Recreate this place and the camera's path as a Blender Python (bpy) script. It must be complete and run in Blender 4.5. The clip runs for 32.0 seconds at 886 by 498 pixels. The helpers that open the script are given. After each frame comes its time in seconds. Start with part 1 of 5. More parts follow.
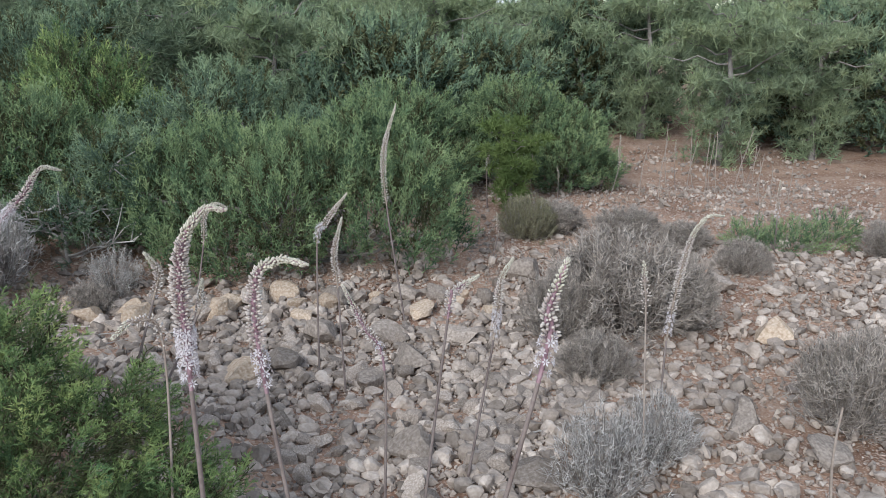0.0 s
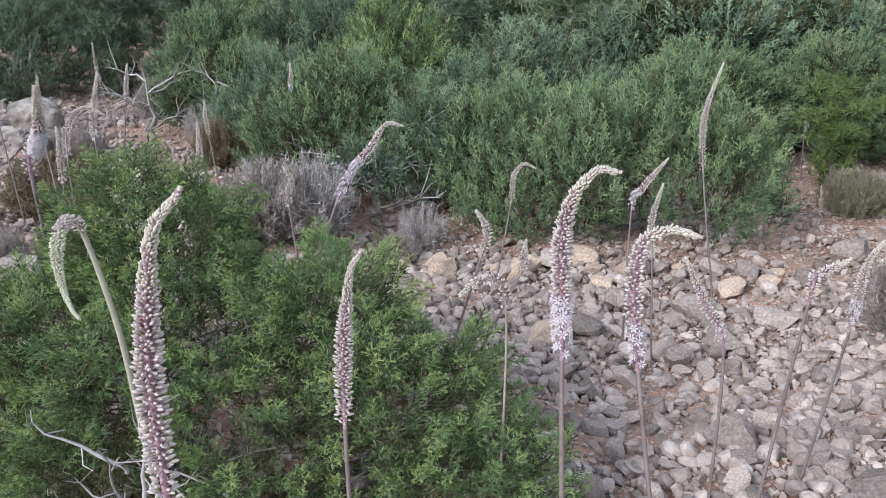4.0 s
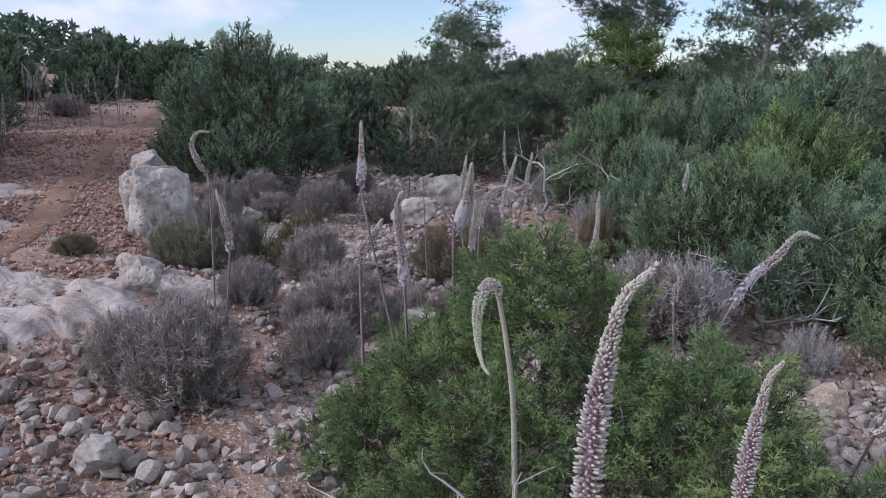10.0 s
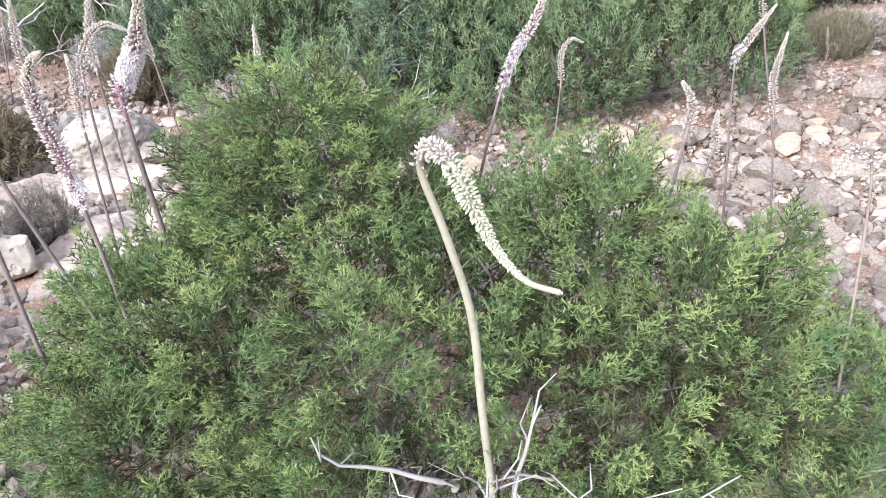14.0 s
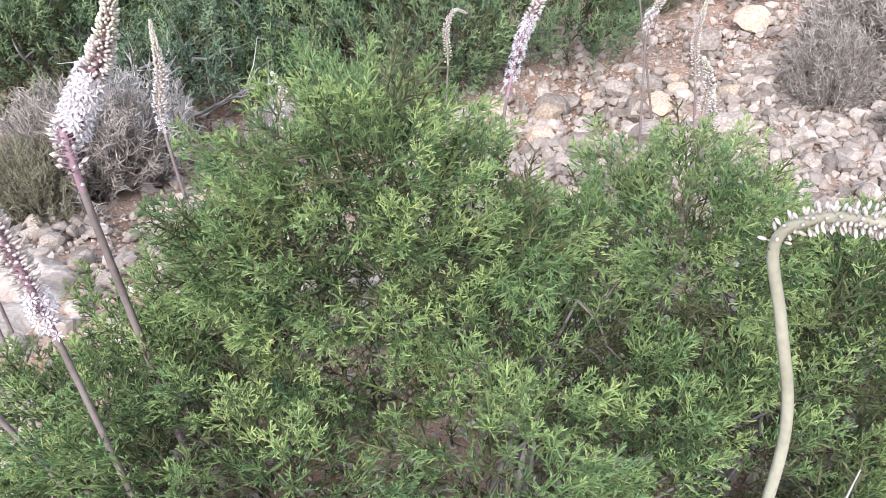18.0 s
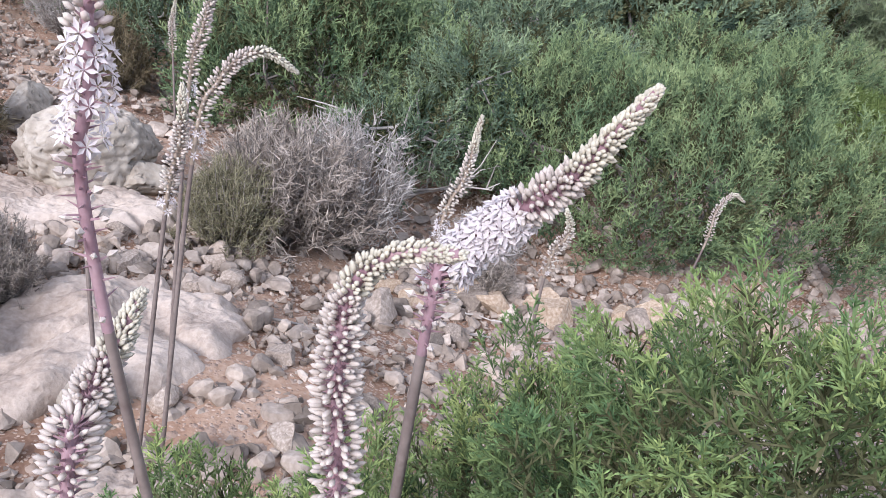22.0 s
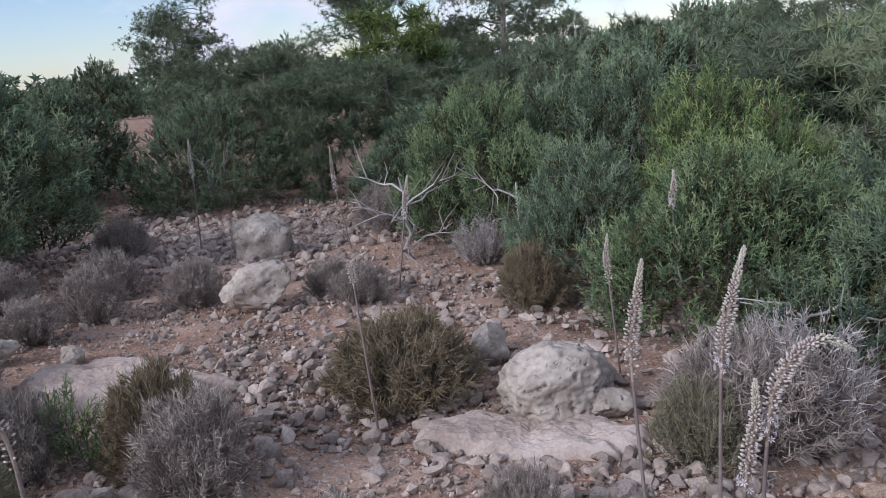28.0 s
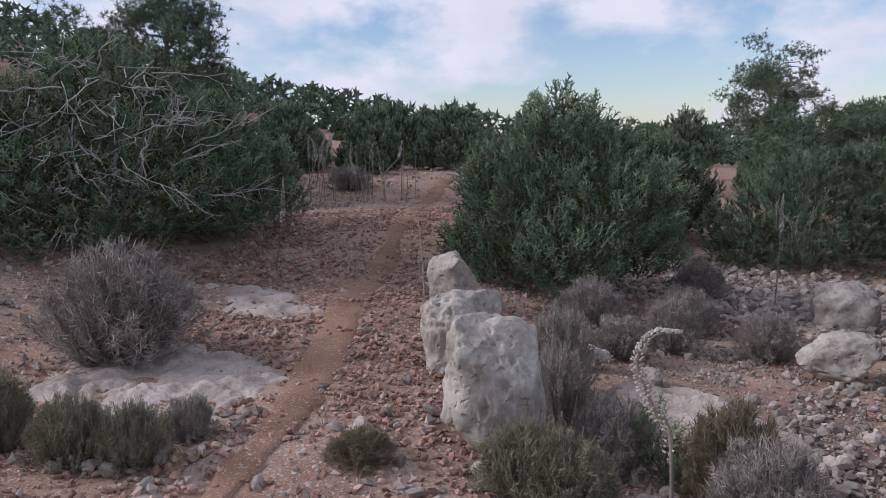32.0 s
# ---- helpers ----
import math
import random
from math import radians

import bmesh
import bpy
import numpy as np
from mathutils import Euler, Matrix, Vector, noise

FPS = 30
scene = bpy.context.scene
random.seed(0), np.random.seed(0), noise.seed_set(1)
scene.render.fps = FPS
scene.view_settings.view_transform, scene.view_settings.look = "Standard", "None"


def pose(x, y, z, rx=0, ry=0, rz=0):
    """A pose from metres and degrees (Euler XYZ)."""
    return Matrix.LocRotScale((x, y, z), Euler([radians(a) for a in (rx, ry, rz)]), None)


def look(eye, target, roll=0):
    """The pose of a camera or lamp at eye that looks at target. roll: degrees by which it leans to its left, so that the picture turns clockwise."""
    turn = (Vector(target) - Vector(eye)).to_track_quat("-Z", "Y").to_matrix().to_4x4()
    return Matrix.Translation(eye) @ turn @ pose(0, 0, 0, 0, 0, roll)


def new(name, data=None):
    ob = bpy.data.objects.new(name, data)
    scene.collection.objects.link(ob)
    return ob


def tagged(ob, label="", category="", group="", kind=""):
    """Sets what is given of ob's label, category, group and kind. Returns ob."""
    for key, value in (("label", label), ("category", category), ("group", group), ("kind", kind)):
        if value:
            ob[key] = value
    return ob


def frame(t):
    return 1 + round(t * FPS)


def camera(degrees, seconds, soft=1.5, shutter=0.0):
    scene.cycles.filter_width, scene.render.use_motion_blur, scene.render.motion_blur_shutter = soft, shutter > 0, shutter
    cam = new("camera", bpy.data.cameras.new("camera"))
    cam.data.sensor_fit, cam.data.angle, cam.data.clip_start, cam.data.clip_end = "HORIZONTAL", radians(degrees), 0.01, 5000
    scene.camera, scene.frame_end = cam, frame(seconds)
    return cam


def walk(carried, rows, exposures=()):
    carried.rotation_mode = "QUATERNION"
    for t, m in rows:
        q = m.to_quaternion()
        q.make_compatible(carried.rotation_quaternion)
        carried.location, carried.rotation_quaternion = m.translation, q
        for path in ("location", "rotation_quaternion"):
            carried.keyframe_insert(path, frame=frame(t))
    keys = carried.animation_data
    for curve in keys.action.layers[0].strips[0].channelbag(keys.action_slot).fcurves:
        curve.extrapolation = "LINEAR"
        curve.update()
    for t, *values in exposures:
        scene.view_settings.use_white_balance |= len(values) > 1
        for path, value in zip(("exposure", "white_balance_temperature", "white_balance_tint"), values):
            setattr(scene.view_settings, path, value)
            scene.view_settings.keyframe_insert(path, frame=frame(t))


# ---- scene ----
cam = camera(58.2, 32.0, soft=0.85)
PATH = [
    (0, (0.101, 0.129, 1.607), (0.079, 2.045, 1.036), 0.1),
    (0.5, (0.098, 0.14, 1.593), (0.055, 2.038, 0.963), 0.0),
    (1, (0.092, 0.154, 1.577), (0.022, 2.029, 0.885), 0.1),
    (1.5, (0.082, 0.159, 1.563), (-0.03, 2.017, 0.831), 0.2),
    (2, (0.05, 0.173, 1.557), (-0.153, 2.018, 0.814), 0.2),
    (2.5, (0.01, 0.18, 1.561), (-0.303, 2.012, 0.821), -0.1),
    (4.5, (-0.174, 0.212, 1.591), (-0.972, 1.944, 0.989), -2.7),
    (5, (-0.213, 0.197, 1.599), (-1.146, 1.876, 1.041), -2.9),
    (5.5, (-0.239, 0.19, 1.602), (-1.289, 1.815, 1.094), -2.9),
    (6, (-0.262, 0.176, 1.614), (-1.417, 1.743, 1.152), -2.9),
    (6.5, (-0.292, 0.169, 1.621), (-1.54, 1.676, 1.205), -2.7),
    (7, (-0.315, 0.16, 1.631), (-1.644, 1.606, 1.256), -2.7),
    (7.5, (-0.332, 0.149, 1.641), (-1.73, 1.537, 1.299), -2.5),
    (8, (-0.328, 0.137, 1.648), (-1.778, 1.481, 1.346), -2.0),
    (8.5, (-0.316, 0.148, 1.625), (-1.801, 1.457, 1.342), -1.2),
    (9, (-0.273, 0.139, 1.605), (-1.757, 1.445, 1.296), -0.7),
    (9.5, (-0.229, 0.152, 1.583), (-1.696, 1.465, 1.229), -0.2),
    (10, (-0.197, 0.139, 1.573), (-1.63, 1.475, 1.173), 0.1),
    (10.5, (-0.193, 0.118, 1.559), (-1.607, 1.459, 1.108), -0.4),
    (11, (-0.3, 0.103, 1.544), (-1.686, 1.459, 1.053), -1.9),
    (11.5, (-0.452, 0.07, 1.547), (-1.732, 1.51, 1.009), -3.0),
    (12, (-0.607, 0.125, 1.518), (-1.774, 1.641, 0.935), -3.7),
    (12.5, (-0.81, 0.215, 1.497), (-1.843, 1.807, 0.864), -4.3),
    (13, (-0.989, 0.285, 1.469), (-1.773, 1.971, 0.733), -4.5),
    (13.5, (-1.153, 0.329, 1.483), (-1.684, 2.072, 0.659), -6.2),
    (14, (-1.271, 0.445, 1.473), (-1.578, 2.211, 0.586), -7.5),
    (14.5, (-1.364, 0.553, 1.446), (-1.439, 2.306, 0.486), -7.3),
    (16.5, (-1.528, 0.686, 1.458), (-1.204, 2.33, 0.365), -6.0),
    (17, (-1.572, 0.746, 1.451), (-1.263, 2.39, 0.353), -6.2),
    (17.5, (-1.728, 0.839, 1.459), (-1.45, 2.507, 0.391), -6.7),
    (17.8, (-1.828, 0.885, 1.479), (-1.571, 2.577, 0.444), -6.8),
    (18, (-1.889, 0.926, 1.488), (-1.63, 2.625, 0.465), -6.5),
    (18.5, (-1.986, 1.037, 1.493), (-1.73, 2.767, 0.524), -5.2),
    (18.7, (-2.002, 1.089, 1.485), (-1.784, 2.852, 0.567), -4.7),
    (18.9, (-2.05, 1.184, 1.489), (-1.798, 2.946, 0.577), -3.4),
    (19, (-2.065, 1.205, 1.498), (-1.813, 2.971, 0.593), -2.9),
    (19.5, (-2.114, 1.275, 1.509), (-1.87, 3.072, 0.666), -0.4),
    (20, (-2.161, 1.322, 1.51), (-1.934, 3.157, 0.748), 1.9),
    (20.5, (-2.195, 1.39, 1.496), (-2.001, 3.254, 0.795), 5.4),
    (21, (-2.214, 1.413, 1.465), (-2.077, 3.281, 0.763), 9.1),
    (21.5, (-2.233, 1.422, 1.444), (-2.172, 3.28, 0.704), 11.2),
    (22, (-2.244, 1.394, 1.426), (-2.245, 3.229, 0.63), 11.3),
    (22.5, (-2.263, 1.346, 1.406), (-2.282, 3.143, 0.529), 9.7),
    (23, (-2.291, 1.298, 1.399), (-2.318, 3.068, 0.468), 7.8),
    (23.5, (-2.344, 1.273, 1.425), (-2.406, 3.039, 0.488), 6.2),
    (24, (-2.388, 1.265, 1.459), (-2.507, 3.054, 0.572), 5.1),
    (24.5, (-2.404, 1.269, 1.502), (-2.567, 3.093, 0.699), 4.0),
    (26.5, (-2.457, 1.306, 1.641), (-2.737, 3.214, 1.11), 0.1),
    (27, (-2.458, 1.281, 1.66), (-2.823, 3.19, 1.185), -1.4),
    (27.5, (-2.52, 1.231, 1.694), (-3.119, 3.083, 1.235), -3.8),
    (28, (-2.601, 1.18, 1.711), (-3.48, 2.917, 1.252), -5.6),
    (28.5, (-2.647, 1.108, 1.734), (-3.775, 2.702, 1.302), -6.0),
    (29, (-2.675, 1.044, 1.755), (-4.01, 2.483, 1.371), -5.5),
    (29.5, (-2.707, 0.997, 1.759), (-4.217, 2.265, 1.419), -4.6),
    (30, (-2.721, 0.98, 1.734), (-4.345, 2.104, 1.418), -4.1),
    (30.5, (-2.717, 0.973, 1.725), (-4.412, 1.99, 1.419), -3.8),
    (31, (-2.725, 0.956, 1.736), (-4.464, 1.899, 1.439), -3.4),
    (31.5, (-2.7, 0.898, 1.752), (-4.468, 1.789, 1.465), -1.8),
    (32, (-2.646, 0.888, 1.746), (-4.447, 1.718, 1.487), -1.3),
]
EXPOSURES = [(0, 0.38, 6000, 7), (2, 1.04, 6100, 9), (5, 0.48, 5800, 16), (7, 0.12, 5700, 19), (9, 0.03, 5650, 20), (11, 0.32, 5700, 18), (13, 1.12, 6050, 15), (14, 1.46, 6100, 14), (17, 1.33, 6100, 13), (20, 1.2, 6150, 17), (21, 0.87, 6150, 18), (22, 0.87, 6100, 17), (23, 1.05, 6150, 16), (24.5, 1.2, 6200, 17), (26.5, 0.22, 5850, 20), (29, 0.05, 5930, 20), (32, -0.08, 6000, 20)]
walk(cam, [(t, look(eye, target, roll)) for t, eye, target, roll in PATH], EXPOSURES)

# ---- sky and sun ----
SUN_UP, SUN_TURN = 32.0, 205.0          # degrees: height, and bearing from +y clockwise
world = bpy.data.worlds.new("sky")
scene.world = world
world.use_nodes = True
wn, wl = world.node_tree.nodes, world.node_tree.links
back = wn["Background"]
back.inputs["Strength"].default_value = 0.13
sky = wn.new("ShaderNodeTexSky")
sky.sky_type, sky.sun_disc = "NISHITA", False
sky.sun_elevation, sky.sun_rotation = radians(SUN_UP), radians(SUN_TURN)
sky.air_density, sky.dust_density, sky.ozone_density = 1.0, 0.4, 2.0
coord = wn.new("ShaderNodeTexCoord")
squash = wn.new("ShaderNodeMapping")
squash.inputs["Scale"].default_value = (1.0, 1.0, 1.9)
squash.inputs["Location"].default_value = (0.35, 0.2, 0.1)
puffs = wn.new("ShaderNodeTexNoise")
puffs.inputs["Scale"].default_value, puffs.inputs["Detail"].default_value, puffs.inputs["Roughness"].default_value = 5.2, 10.0, 0.55
cut = wn.new("ShaderNodeValToRGB")
cut.color_ramp.elements[0].position, cut.color_ramp.elements[1].position = 0.43, 0.57
tone = wn.new("ShaderNodeTexNoise")
tone.inputs["Scale"].default_value, tone.inputs["Detail"].default_value = 6.5, 6.0
cloud = wn.new("ShaderNodeMix")
cloud.data_type = "RGBA"
cloud.inputs[6].default_value, cloud.inputs[7].default_value = (4.3, 4.6, 5.2, 1), (7.6, 7.6, 7.6, 1)
mixed = wn.new("ShaderNodeMix")
mixed.data_type = "RGBA"
wl.new(coord.outputs["Generated"], squash.inputs["Vector"])
wl.new(squash.outputs["Vector"], puffs.inputs["Vector"])
wl.new(squash.outputs["Vector"], tone.inputs["Vector"])
wl.new(puffs.outputs["Fac"], cut.inputs["Fac"])
wl.new(tone.outputs["Fac"], cloud.inputs["Factor"])
wl.new(cut.outputs["Color"], mixed.inputs["Factor"])
wl.new(sky.outputs["Color"], mixed.inputs[6])
wl.new(cloud.outputs[2], mixed.inputs[7])
wl.new(mixed.outputs[2], back.inputs["Color"])

sun = new("sun", bpy.data.lights.new("sun", "SUN"))
sun.data.energy, sun.data.angle, sun.data.color = 2.4, radians(22), (1.0, 0.97, 0.93)
bearing = radians(SUN_TURN)
sun.matrix_world = look((math.sin(bearing) * 40, math.cos(bearing) * 40, 40 * math.tan(radians(SUN_UP))), (0, 0, 0))


# ---- materials ----
def material(name, low, high, scale=8.0, rough=0.9, bump=0.3, fine=60.0, island=0.0, third=None, sheen=0.0, through_light=0.0):
    """Two colours mixed by a coarse and a fine noise, with a fine relief; island: how much each loose piece differs in brightness."""
    m = bpy.data.materials.new(name)
    m.use_nodes = True
    n, l = m.node_tree.nodes, m.node_tree.links
    b = n["Principled BSDF"]
    b.inputs["Roughness"].default_value = rough
    b.inputs["Specular IOR Level"].default_value = sheen
    c = n.new("ShaderNodeTexCoord")
    coarse, small = n.new("ShaderNodeTexNoise"), n.new("ShaderNodeTexNoise")
    coarse.inputs["Scale"].default_value, coarse.inputs["Detail"].default_value = scale, 5.0
    small.inputs["Scale"].default_value, small.inputs["Detail"].default_value = fine, 4.0
    for k in (coarse, small):
        l.new(c.outputs["Object"], k.inputs["Vector"])
    ramp = n.new("ShaderNodeValToRGB")
    e = ramp.color_ramp.elements
    e[0].position, e[1].position = 0.33, 0.67
    e[0].color, e[1].color = (*low, 1), (*high, 1)
    if third:
        e[1].position = 0.56
        e.new(0.72).color = (*third, 1)
    add = n.new("ShaderNodeMath")
    add.operation, add.inputs[1].default_value = "MULTIPLY_ADD", 0.45
    l.new(small.outputs["Fac"], add.inputs[0])
    shift = n.new("ShaderNodeMath")
    shift.operation, shift.inputs[1].default_value = "MULTIPLY_ADD", 0.9
    shift.inputs[2].default_value = -0.175
    l.new(coarse.outputs["Fac"], shift.inputs[0])
    l.new(shift.outputs[0], add.inputs[2])
    l.new(add.outputs[0], ramp.inputs["Fac"])
    colour = ramp.outputs["Color"]
    if island:
        g, o = n.new("ShaderNodeNewGeometry"), n.new("ShaderNodeObjectInfo")
        s = n.new("ShaderNodeMath")
        s.operation = "ADD"
        l.new(g.outputs["Random Per Island"], s.inputs[0])
        l.new(o.outputs["Random"], s.inputs[1])
        f = n.new("ShaderNodeMath")
        f.operation = "FRACT"
        l.new(s.outputs[0], f.inputs[0])
        r = n.new("ShaderNodeMapRange")
        r.inputs["To Min"].default_value, r.inputs["To Max"].default_value = 1 - island, 1 + island
        l.new(f.outputs[0], r.inputs["Value"])
        h = n.new("ShaderNodeHueSaturation")
        l.new(r.outputs[0], h.inputs["Value"])
        l.new(colour, h.inputs["Color"])
        colour = h.outputs["Color"]
    l.new(colour, b.inputs["Base Color"])
    if bump:
        k = n.new("ShaderNodeBump")
        k.inputs["Strength"].default_value, k.inputs["Distance"].default_value = bump, 0.01
        l.new(add.outputs[0], k.inputs["Height"])
        l.new(k.outputs["Normal"], b.inputs["Normal"])
    if through_light:
        t = n.new("ShaderNodeBsdfTranslucent")
        l.new(colour, t.inputs["Color"])
        x = n.new("ShaderNodeMixShader")
        x.inputs[0].default_value = through_light
        l.new(b.outputs[0], x.inputs[1])
        l.new(t.outputs[0], x.inputs[2])
        l.new(x.outputs[0], n["Material Output"].inputs["Surface"])
    return m


def pitted(m, size, depth):
    """Adds the round pits and furrows of weathered limestone to a material."""
    n, l = m.node_tree.nodes, m.node_tree.links
    c, v = n.new("ShaderNodeTexCoord"), n.new("ShaderNodeTexVoronoi")
    v.inputs["Scale"].default_value = size
    v.inputs["Randomness"].default_value = 1.0
    w = n.new("ShaderNodeTexNoise")
    w.inputs["Scale"].default_value = size * 0.7
    mix = n.new("ShaderNodeVectorMath")
    mix.operation = "MULTIPLY_ADD"
    mix.inputs[1].default_value = (0.12, 0.12, 0.12)
    l.new(w.outputs["Color"], mix.inputs[0])
    l.new(c.outputs["Object"], mix.inputs[2])
    l.new(c.outputs["Object"], w.inputs["Vector"])
    l.new(mix.outputs[0], v.inputs["Vector"])
    r = n.new("ShaderNodeMapRange")
    r.inputs["From Min"].default_value, r.inputs["From Max"].default_value = 0.08, 0.34
    l.new(v.outputs["Distance"], r.inputs["Value"])
    k = n.new("ShaderNodeBump")
    k.inputs["Strength"].default_value, k.inputs["Distance"].default_value = 0.8, depth
    l.new(r.outputs[0], k.inputs["Height"])
    old = n["Principled BSDF"].inputs["Normal"].links[0].from_socket
    l.new(old, k.inputs["Normal"])
    l.new(k.outputs["Normal"], n["Principled BSDF"].inputs["Normal"])
    return m


def chippings(m, size, share, low, high):
    """Lays small pale stone chips, cell by cell, over a soil material."""
    n, l = m.node_tree.nodes, m.node_tree.links
    b = n["Principled BSDF"]
    c, v = n.new("ShaderNodeTexCoord"), n.new("ShaderNodeTexVoronoi")
    v.inputs["Scale"].default_value = size
    l.new(c.outputs["Object"], v.inputs["Vector"])
    part_of = n.new("ShaderNodeSeparateColor")
    l.new(v.outputs["Color"], part_of.inputs[0])
    patch = n.new("ShaderNodeTexNoise")
    patch.inputs["Scale"].default_value = 1.7
    l.new(c.outputs["Object"], patch.inputs["Vector"])
    lift = n.new("ShaderNodeMath")
    lift.operation, lift.inputs[1].default_value, lift.inputs[2].default_value = "MULTIPLY_ADD", 1.3, share - 0.65
    l.new(patch.outputs["Fac"], lift.inputs[0])
    chosen = n.new("ShaderNodeMath")
    chosen.operation = "LESS_THAN"
    l.new(part_of.outputs[0], chosen.inputs[0])
    l.new(lift.outputs[0], chosen.inputs[1])
    inside = n.new("ShaderNodeMath")
    inside.operation, inside.inputs[1].default_value = "LESS_THAN", 0.42
    l.new(v.outputs["Distance"], inside.inputs[0])
    both = n.new("ShaderNodeMath")
    both.operation = "MULTIPLY"
    l.new(chosen.outputs[0], both.inputs[0])
    l.new(inside.outputs[0], both.inputs[1])
    chip = n.new("ShaderNodeMix")
    chip.data_type = "RGBA"
    chip.inputs[6].default_value, chip.inputs[7].default_value = (*low, 1), (*high, 1)
    l.new(part_of.outputs[1], chip.inputs["Factor"])
    mix = n.new("ShaderNodeMix")
    mix.data_type = "RGBA"
    l.new(both.outputs[0], mix.inputs["Factor"])
    l.new(b.inputs["Base Color"].links[0].from_socket, mix.inputs[6])
    l.new(chip.outputs[2], mix.inputs[7])
    l.new(mix.outputs[2], b.inputs["Base Color"])
    dome_of = n.new("ShaderNodeMath")
    dome_of.operation, dome_of.inputs[0].default_value = "SUBTRACT", 0.5
    l.new(v.outputs["Distance"], dome_of.inputs[1])
    high_at = n.new("ShaderNodeMath")
    high_at.operation = "MULTIPLY"
    l.new(dome_of.outputs[0], high_at.inputs[0])
    l.new(both.outputs[0], high_at.inputs[1])
    k = n.new("ShaderNodeBump")
    k.inputs["Strength"].default_value, k.inputs["Distance"].default_value = 0.9, 0.6 / size
    l.new(high_at.outputs[0], k.inputs["Height"])
    l.new(b.inputs["Normal"].links[0].from_socket, k.inputs["Normal"])
    l.new(k.outputs["Normal"], b.inputs["Normal"])
    return m


SOIL = chippings(chippings(chippings(material("red_soil", (0.215, 0.128, 0.09), (0.36, 0.238, 0.17), 2.2, 0.95, 0.8, 60, third=(0.46, 0.335, 0.255)), 95, 0.62, (0.30, 0.205, 0.155), (0.52, 0.40, 0.325)), 48, 0.52, (0.31, 0.215, 0.165), (0.54, 0.425, 0.35)), 24, 0.26, (0.32, 0.23, 0.18), (0.55, 0.44, 0.365))
TRAIL = chippings(chippings(material("trodden_earth", (0.205, 0.122, 0.08), (0.33, 0.208, 0.142), 3.0, 0.95, 0.5, 70), 95, 0.48, (0.29, 0.195, 0.14), (0.48, 0.36, 0.28)), 40, 0.12, (0.30, 0.21, 0.16), (0.48, 0.38, 0.31))
LIMESTONE = pitted(material("limestone", (0.265, 0.226, 0.185), (0.45, 0.40, 0.342), 5.5, 0.92, 1.0, 34, third=(0.57, 0.518, 0.452)), 20, 0.011)
BEDROCK = pitted(material("bedrock", (0.31, 0.25, 0.21), (0.47, 0.395, 0.34), 4.0, 0.92, 0.8, 70, third=(0.57, 0.49, 0.43)), 13, 0.005)
STONE = material("loose_stone", (0.24, 0.197, 0.164), (0.37, 0.311, 0.266), 9, 0.92, 0.45, 70, island=0.36, third=(0.49, 0.422, 0.366))
OCHRE_STONE = material("ochre_stone", (0.34, 0.245, 0.17), (0.50, 0.395, 0.30), 9, 0.92, 0.5, 60, island=0.25, third=(0.59, 0.50, 0.41))
RED_STONE = material("red_gravel", (0.24, 0.135, 0.10), (0.40, 0.255, 0.195), 7, 0.93, 0.3, 70, island=0.32, third=(0.50, 0.36, 0.29))
GRAVEL = material("gravel", (0.26, 0.19, 0.15), (0.46, 0.37, 0.30), 5, 0.94, 0.2, 80, island=0.3)
JUNIPER = material("juniper_leaves", (0.062, 0.112, 0.052), (0.178, 0.245, 0.097), 9, 0.75, 0, 45, island=0.22, sheen=0.15, third=(0.28, 0.33, 0.125), through_light=0.2)
# tip tones: young shoots, brightened further to put lit bush outsides into colour
JUNIPER_TIP = material("lit_young_juniper_leaves", (0.125, 0.215, 0.095), (0.305, 0.395, 0.15), 5, 0.75, 0, 40, island=0.2, sheen=0.15, third=(0.43, 0.48, 0.19), through_light=0.25)
# withered brown leaf colour, kept dark to put shade into the bushes' gaps
WITHERED_SHADE = material("withered_shade_leaves", (0.075, 0.085, 0.045), (0.15, 0.15, 0.08), 13, 0.8, 0, 60, island=0.3, through_light=0.2)
THICKET = material("grey_green_juniper_leaves", (0.065, 0.115, 0.065), (0.17, 0.235, 0.12), 5, 0.75, 0, 40, island=0.25, sheen=0.2, third=(0.27, 0.335, 0.165), through_light=0.2)
THICKET_TIP = material("lit_young_grey_green_leaves", (0.155, 0.24, 0.125), (0.29, 0.375, 0.18), 4, 0.75, 0, 40, island=0.2, sheen=0.2, third=(0.39, 0.455, 0.23), through_light=0.25)
JUNIPER_DARK = material("dark_juniper_leaves", (0.078, 0.128, 0.09), (0.17, 0.23, 0.15), 3, 0.75, 0, 20, island=0.25, sheen=0.2, third=(0.22, 0.275, 0.165), through_light=0.2)
DARK_TIP = material("lit_dark_juniper_shoots", (0.155, 0.23, 0.15), (0.275, 0.36, 0.21), 3, 0.75, 0, 20, island=0.2, sheen=0.2, third=(0.34, 0.42, 0.24), through_light=0.25)
# pale pine: haze and glare over the right-hand woods mixed into the needle colour
PINE_HAZED = material("hazed_pine_needles", (0.22, 0.275, 0.175), (0.36, 0.425, 0.25), 1.2, 0.75, 0, 12, island=0.3, sheen=0.2, third=(0.42, 0.46, 0.265), through_light=0.4)
PINE_DARK = material("dark_pine_needles", (0.10, 0.14, 0.09), (0.19, 0.24, 0.145), 1.2, 0.75, 0, 12, island=0.3, sheen=0.2, third=(0.27, 0.32, 0.19), through_light=0.3)
YOUNG_PINE = material("young_pine_needles", (0.12, 0.17, 0.058), (0.205, 0.265, 0.095), 2, 0.75, 0, 15, island=0.3, through_light=0.3)
